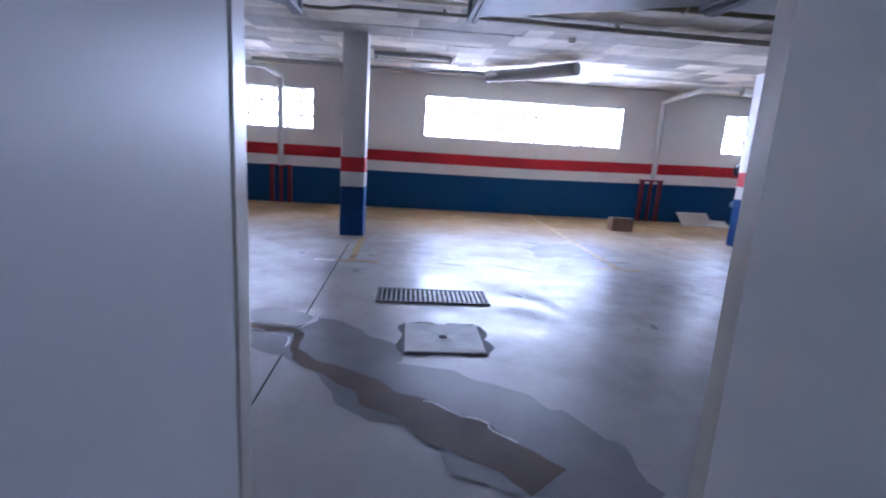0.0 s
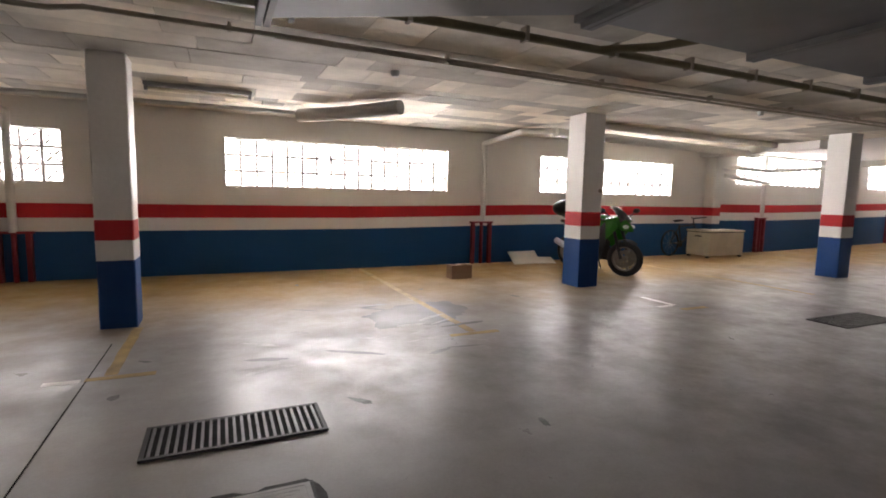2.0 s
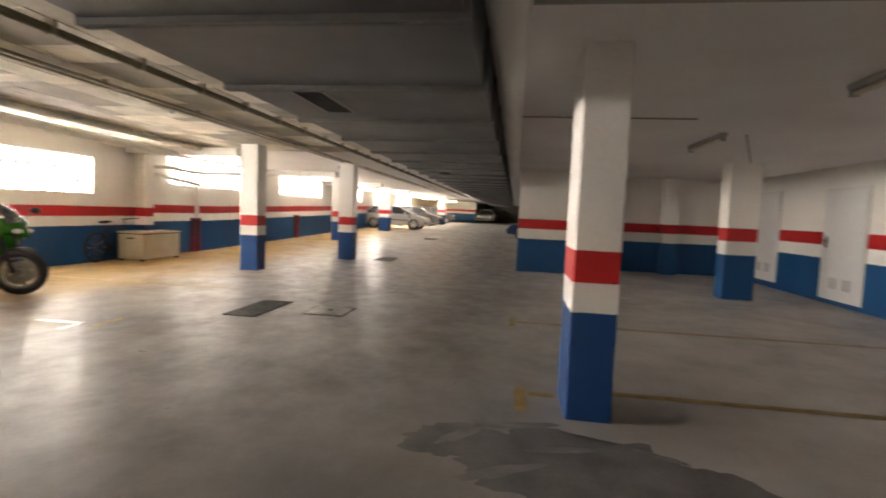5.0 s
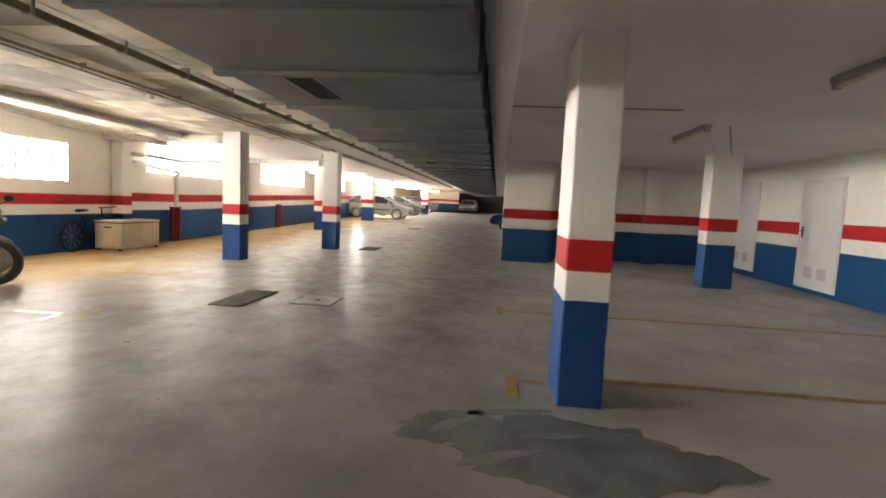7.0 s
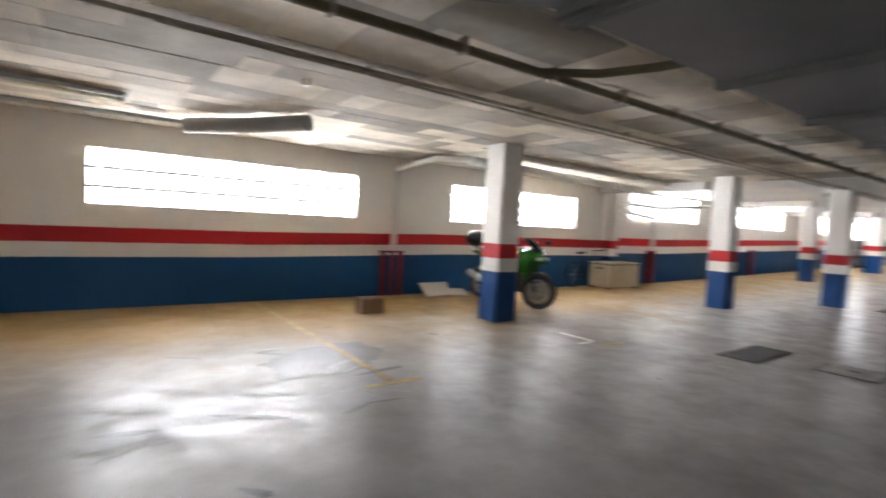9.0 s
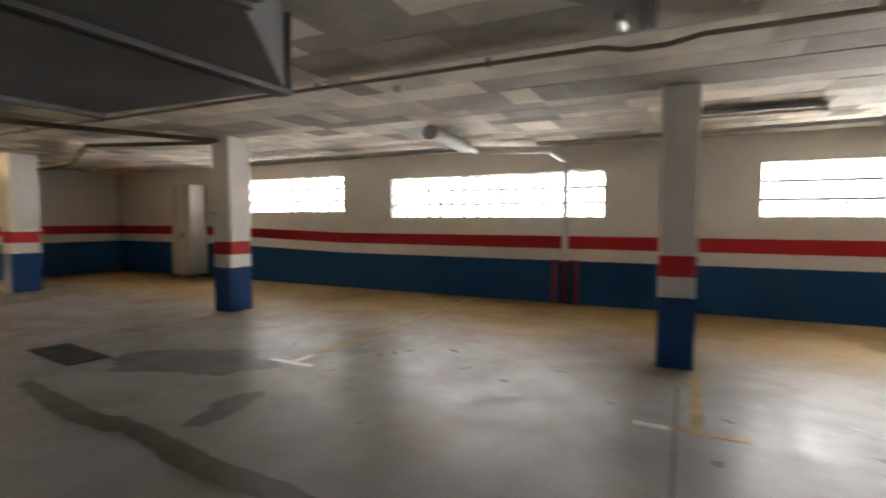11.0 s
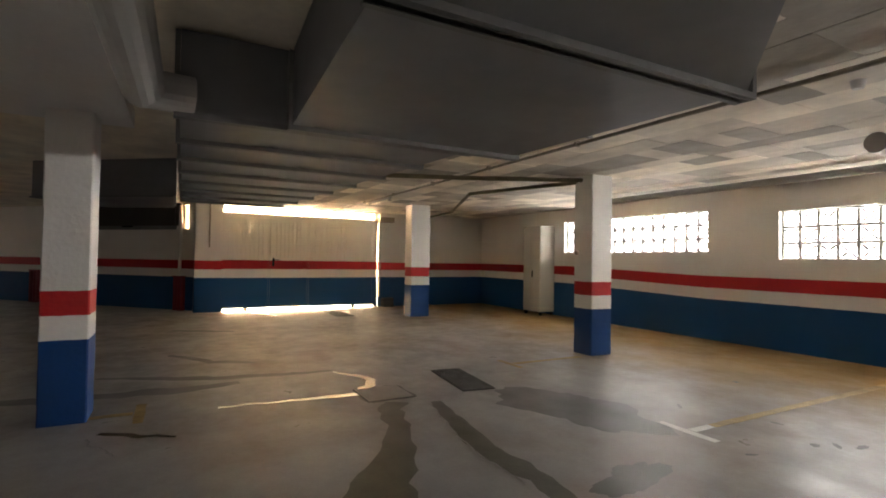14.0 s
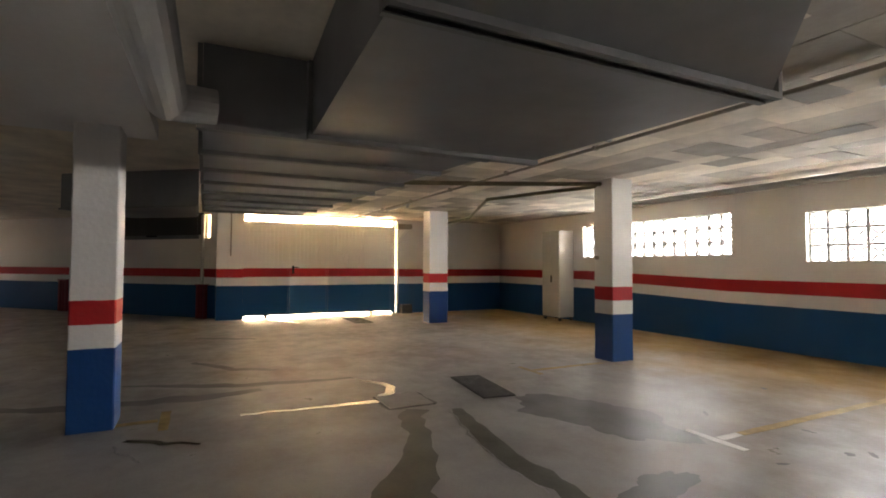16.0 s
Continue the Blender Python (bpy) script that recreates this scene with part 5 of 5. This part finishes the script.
    bmesh.ops.create_uvsphere(bm, u_segments=20, v_segments=12, radius=1, matrix=Matrix.Translation((-0.92, 0, 1.13)) @ Matrix.Diagonal((0.21, 0.24, 0.16, 1)))
    case = part("top_case", bm, BLACK, ob, smooth=True)
    bm = B()
    rod(bm, (-0.70, 0, 0.90), (-0.95, 0, 0.985), 0.025)
    part("rack", bm, BLACK, case)
    bm = B()
    rod(bm, (-0.05, 0.12, 0.26), (-0.12, 0.27, 0.012), 0.012)
    part("side_stand", bm, BLACK, ob)
    return ob


motorcycle((7.93, 9.79, 0), -87).scale = (1.07, 1.07, 1.07)


def bicycle(at, turn):
    ob = thing("bicycle", at, "dark old bicycle leaning on the wall behind the chest", "bicycle", turn=turn)
    for x in (-0.52, 0.52):
        bm = B()
        lathe(bm, [(0.30, -0.018), (0.335, -0.012), (0.335, 0.012), (0.30, 0.018)], 30, Matrix.Translation((x, 0, 0.335)))
        wh = part("wheel", bm, RUBBER, ob)
        bm = B()
        for k in range(10):
            a = k * math.tau / 10
            rod(bm, (x, 0, 0.335), (x + 0.30 * math.cos(a), 0, 0.335 + 0.30 * math.sin(a)), 0.003, seg=4)
        part("spokes", bm, STEEL, wh)
    bm = B()
    for a, b in (((-0.52, 0.335), (-0.10, 0.30)), ((-0.10, 0.30), (-0.22, 0.80)), ((-0.52, 0.335), (-0.20, 0.75)), ((-0.20, 0.75), (0.36, 0.80)), ((-0.10, 0.30), (0.40, 0.70)), ((0.34, 0.88), (0.52, 0.335))):
        rod(bm, (a[0], 0, a[1]), (b[0], 0, b[1]), 0.016)
    part("bike_frame", bm, IRON, ob)
    bm = B()
    run(bm, [(0.42, -0.30, 1.0), (0.34, 0.0, 0.96), (0.42, 0.30, 1.0)], 0.013)
    rod(bm, (0.34, 0, 0.86), (0.34, 0, 0.96), 0.014)
    part("handlebar", bm, BLACK, ob)
    bm = B()
    loft(bm, [oval(-0.36, 0.90, 0.08, 0.03), oval(-0.22, 0.91, 0.06, 0.03), oval(-0.08, 0.91, 0.02, 0.02)])
    part("saddle", bm, BLACK, ob, smooth=True)
    bm = B()
    lathe(bm, [(0.0, 0.02), (0.09, 0.02), (0.09, 0.03), (0.0, 0.03)], 16, Matrix.Translation((-0.10, 0, 0.30)))
    part("chainring", bm, IRON, ob)
    return ob


bicycle((12.2, 11.32, 0), 3)


def car(at, turn, paint, label):
    """A small family car, front along +x."""
    ob = thing("car", at, label, "car", "parked cars", turn=turn)
    side_ = [(-2.05, 0.32), (-2.10, 0.62), (-2.02, 0.90), (-1.2, 0.95), (0.75, 0.93), (1.45, 0.84), (1.95, 0.70), (2.08, 0.52), (2.04, 0.28), (1.72, 0.24), (0.92, 0.24), (-0.92, 0.24), (-1.65, 0.26)]
    bm = B()
    rings = []
    for yy, k in ((-0.84, 0.95), (-0.80, 1.0), (0.80, 1.0), (0.84, 0.95)):
        rings.append([(px * (1 if k == 1 else 0.985), yy, 0.58 + (pz - 0.58) * k) for px, pz in side_])
    loft(bm, rings)
    body_ = part("body", bm, paint, ob, smooth=False)
    bm = B()
    loft(bm, [[(-1.95, -0.74, 0.93), (1.15, -0.74, 0.92), (0.35, -0.60, 1.36), (-1.35, -0.60, 1.38)], [(-1.95, 0.74, 0.93), (1.15, 0.74, 0.92), (0.35, 0.60, 1.36), (-1.35, 0.60, 1.38)]])
    part("glasshouse", bm, GLASS_DARK, ob)
    bm = B()
    loft(bm, [oval(-1.42, 1.385, 0.56, 0.02), oval(-1.30, 1.40, 0.60, 0.035), oval(0.25, 1.385, 0.60, 0.035), oval(0.42, 1.36, 0.56, 0.02)])
    part("roof", bm, paint, ob, smooth=True)
    for s in (-1, 1):
        for a, b in (((1.15, 0.745, 0.92), (0.35, 0.605, 1.36)), ((-0.15, 0.752, 0.93), (-0.20, 0.612, 1.37)), ((-1.10, 0.752, 0.93), (-1.0, 0.612, 1.37)), ((-1.95, 0.745, 0.93), (-1.35, 0.605, 1.38))):
            bm = B()
            rod(bm, (a[0], s * a[1], a[2]), (b[0], s * b[1], b[2]), 0.035, seg=6)
            part("pillar", bm, paint, ob)
        bm = B()
        bmesh.ops.create_uvsphere(bm, u_segments=12, v_segments=8, radius=1, matrix=Matrix.Translation((1.93, s * 0.60, 0.66)) @ Matrix.Diagonal((0.13, 0.17, 0.085, 1)))
        part("headlight", bm, LENS, body_, smooth=True)
        bm = B()
        box(bm, 0.70, 0.84, min(s * 0.84, s * 1.0), max(s * 0.84, s * 1.0), 0.93, 1.05)
        part("wing_mirror", bm, paint, body_, bevel=0.02)
        bm = B()
        box(bm, -1.0, 0.9, min(s * 0.842, s * 0.86), max(s * 0.842, s * 0.86), 0.52, 0.58)
        part("rubbing_strip", bm, BLACK, body_)
        for x in (-1.28, 1.30):
            bm = B()
            lathe(bm, [(0.31, s * 0.80), (0.36, s * 0.80), (0.36, s * 0.846), (0.31, s * 0.846)], 20, Matrix.Translation((x, 0, 0.30)))
            part("wheel_arch", bm, BLACK, body_)
            wheel(ob, x, s * 0.76, 0.30, 0.19, STEEL, 7)
    bm = B()
    box(bm, 2.03, 2.12, -0.78, 0.78, 0.34, 0.50)
    part("front_bumper", bm, CAR_DARK if paint is not CAR_DARK else BLACK, ob, bevel=0.02)
    bm = B()
    box(bm, -2.15, -2.07, -0.78, 0.78, 0.38, 0.56)
    part("rear_bumper", bm, CAR_DARK if paint is not CAR_DARK else BLACK, ob, bevel=0.02)
    return ob


car((33.0, 9.6, ground(33.0)), -90, SILVER, "silver estate car parked nose to the aisle")
car((38.6, 9.6, ground(38.6)), -90, CAR_DARK, "dark grey car parked behind the silver car")
car((47.0, 9.6, ground(47.0)), -84, CAR_DARK, "dark car parked far along the aisle")
car((56.0, 5.2, ground(56.0)), 178, CAR_WHITE, "pale car parked at the dark far end")
car((28.0, 0.36, ground(28.0)), 90, CAR_BLUE, "blue car parked nose to the aisle")
for x, y in ((6.70, 8.376), (-6.42, 8.156)):
    sw = thing("light_switch", (x, y, 1.55), "small brown round switch on the column", "switch", "column switches")
    bm = B()
    rod(bm, (0, 0.008, 0), (0, -0.03, 0), 0.035, 0.03)
    part("body", bm, CABLE, sw)

globe = thing("lobby_lamp", (1.0, -0.2, 2.38), "lit round ceiling lamp in the stair lobby", "ceiling lamp")
bm = B()
rod(bm, (0, 0, 0.15), (0, 0, 0.199), 0.14, seg=24)
part("base", bm, PVC_WHITE, globe)
bm = B()
bmesh.ops.create_uvsphere(bm, u_segments=20, v_segments=10, radius=0.13, matrix=Matrix.Translation((0, 0, 0.11)) @ Matrix.Diagonal((1, 1, 0.5, 1)))
part("globe", bm, LOBBY_GLOBE, globe, smooth=True)
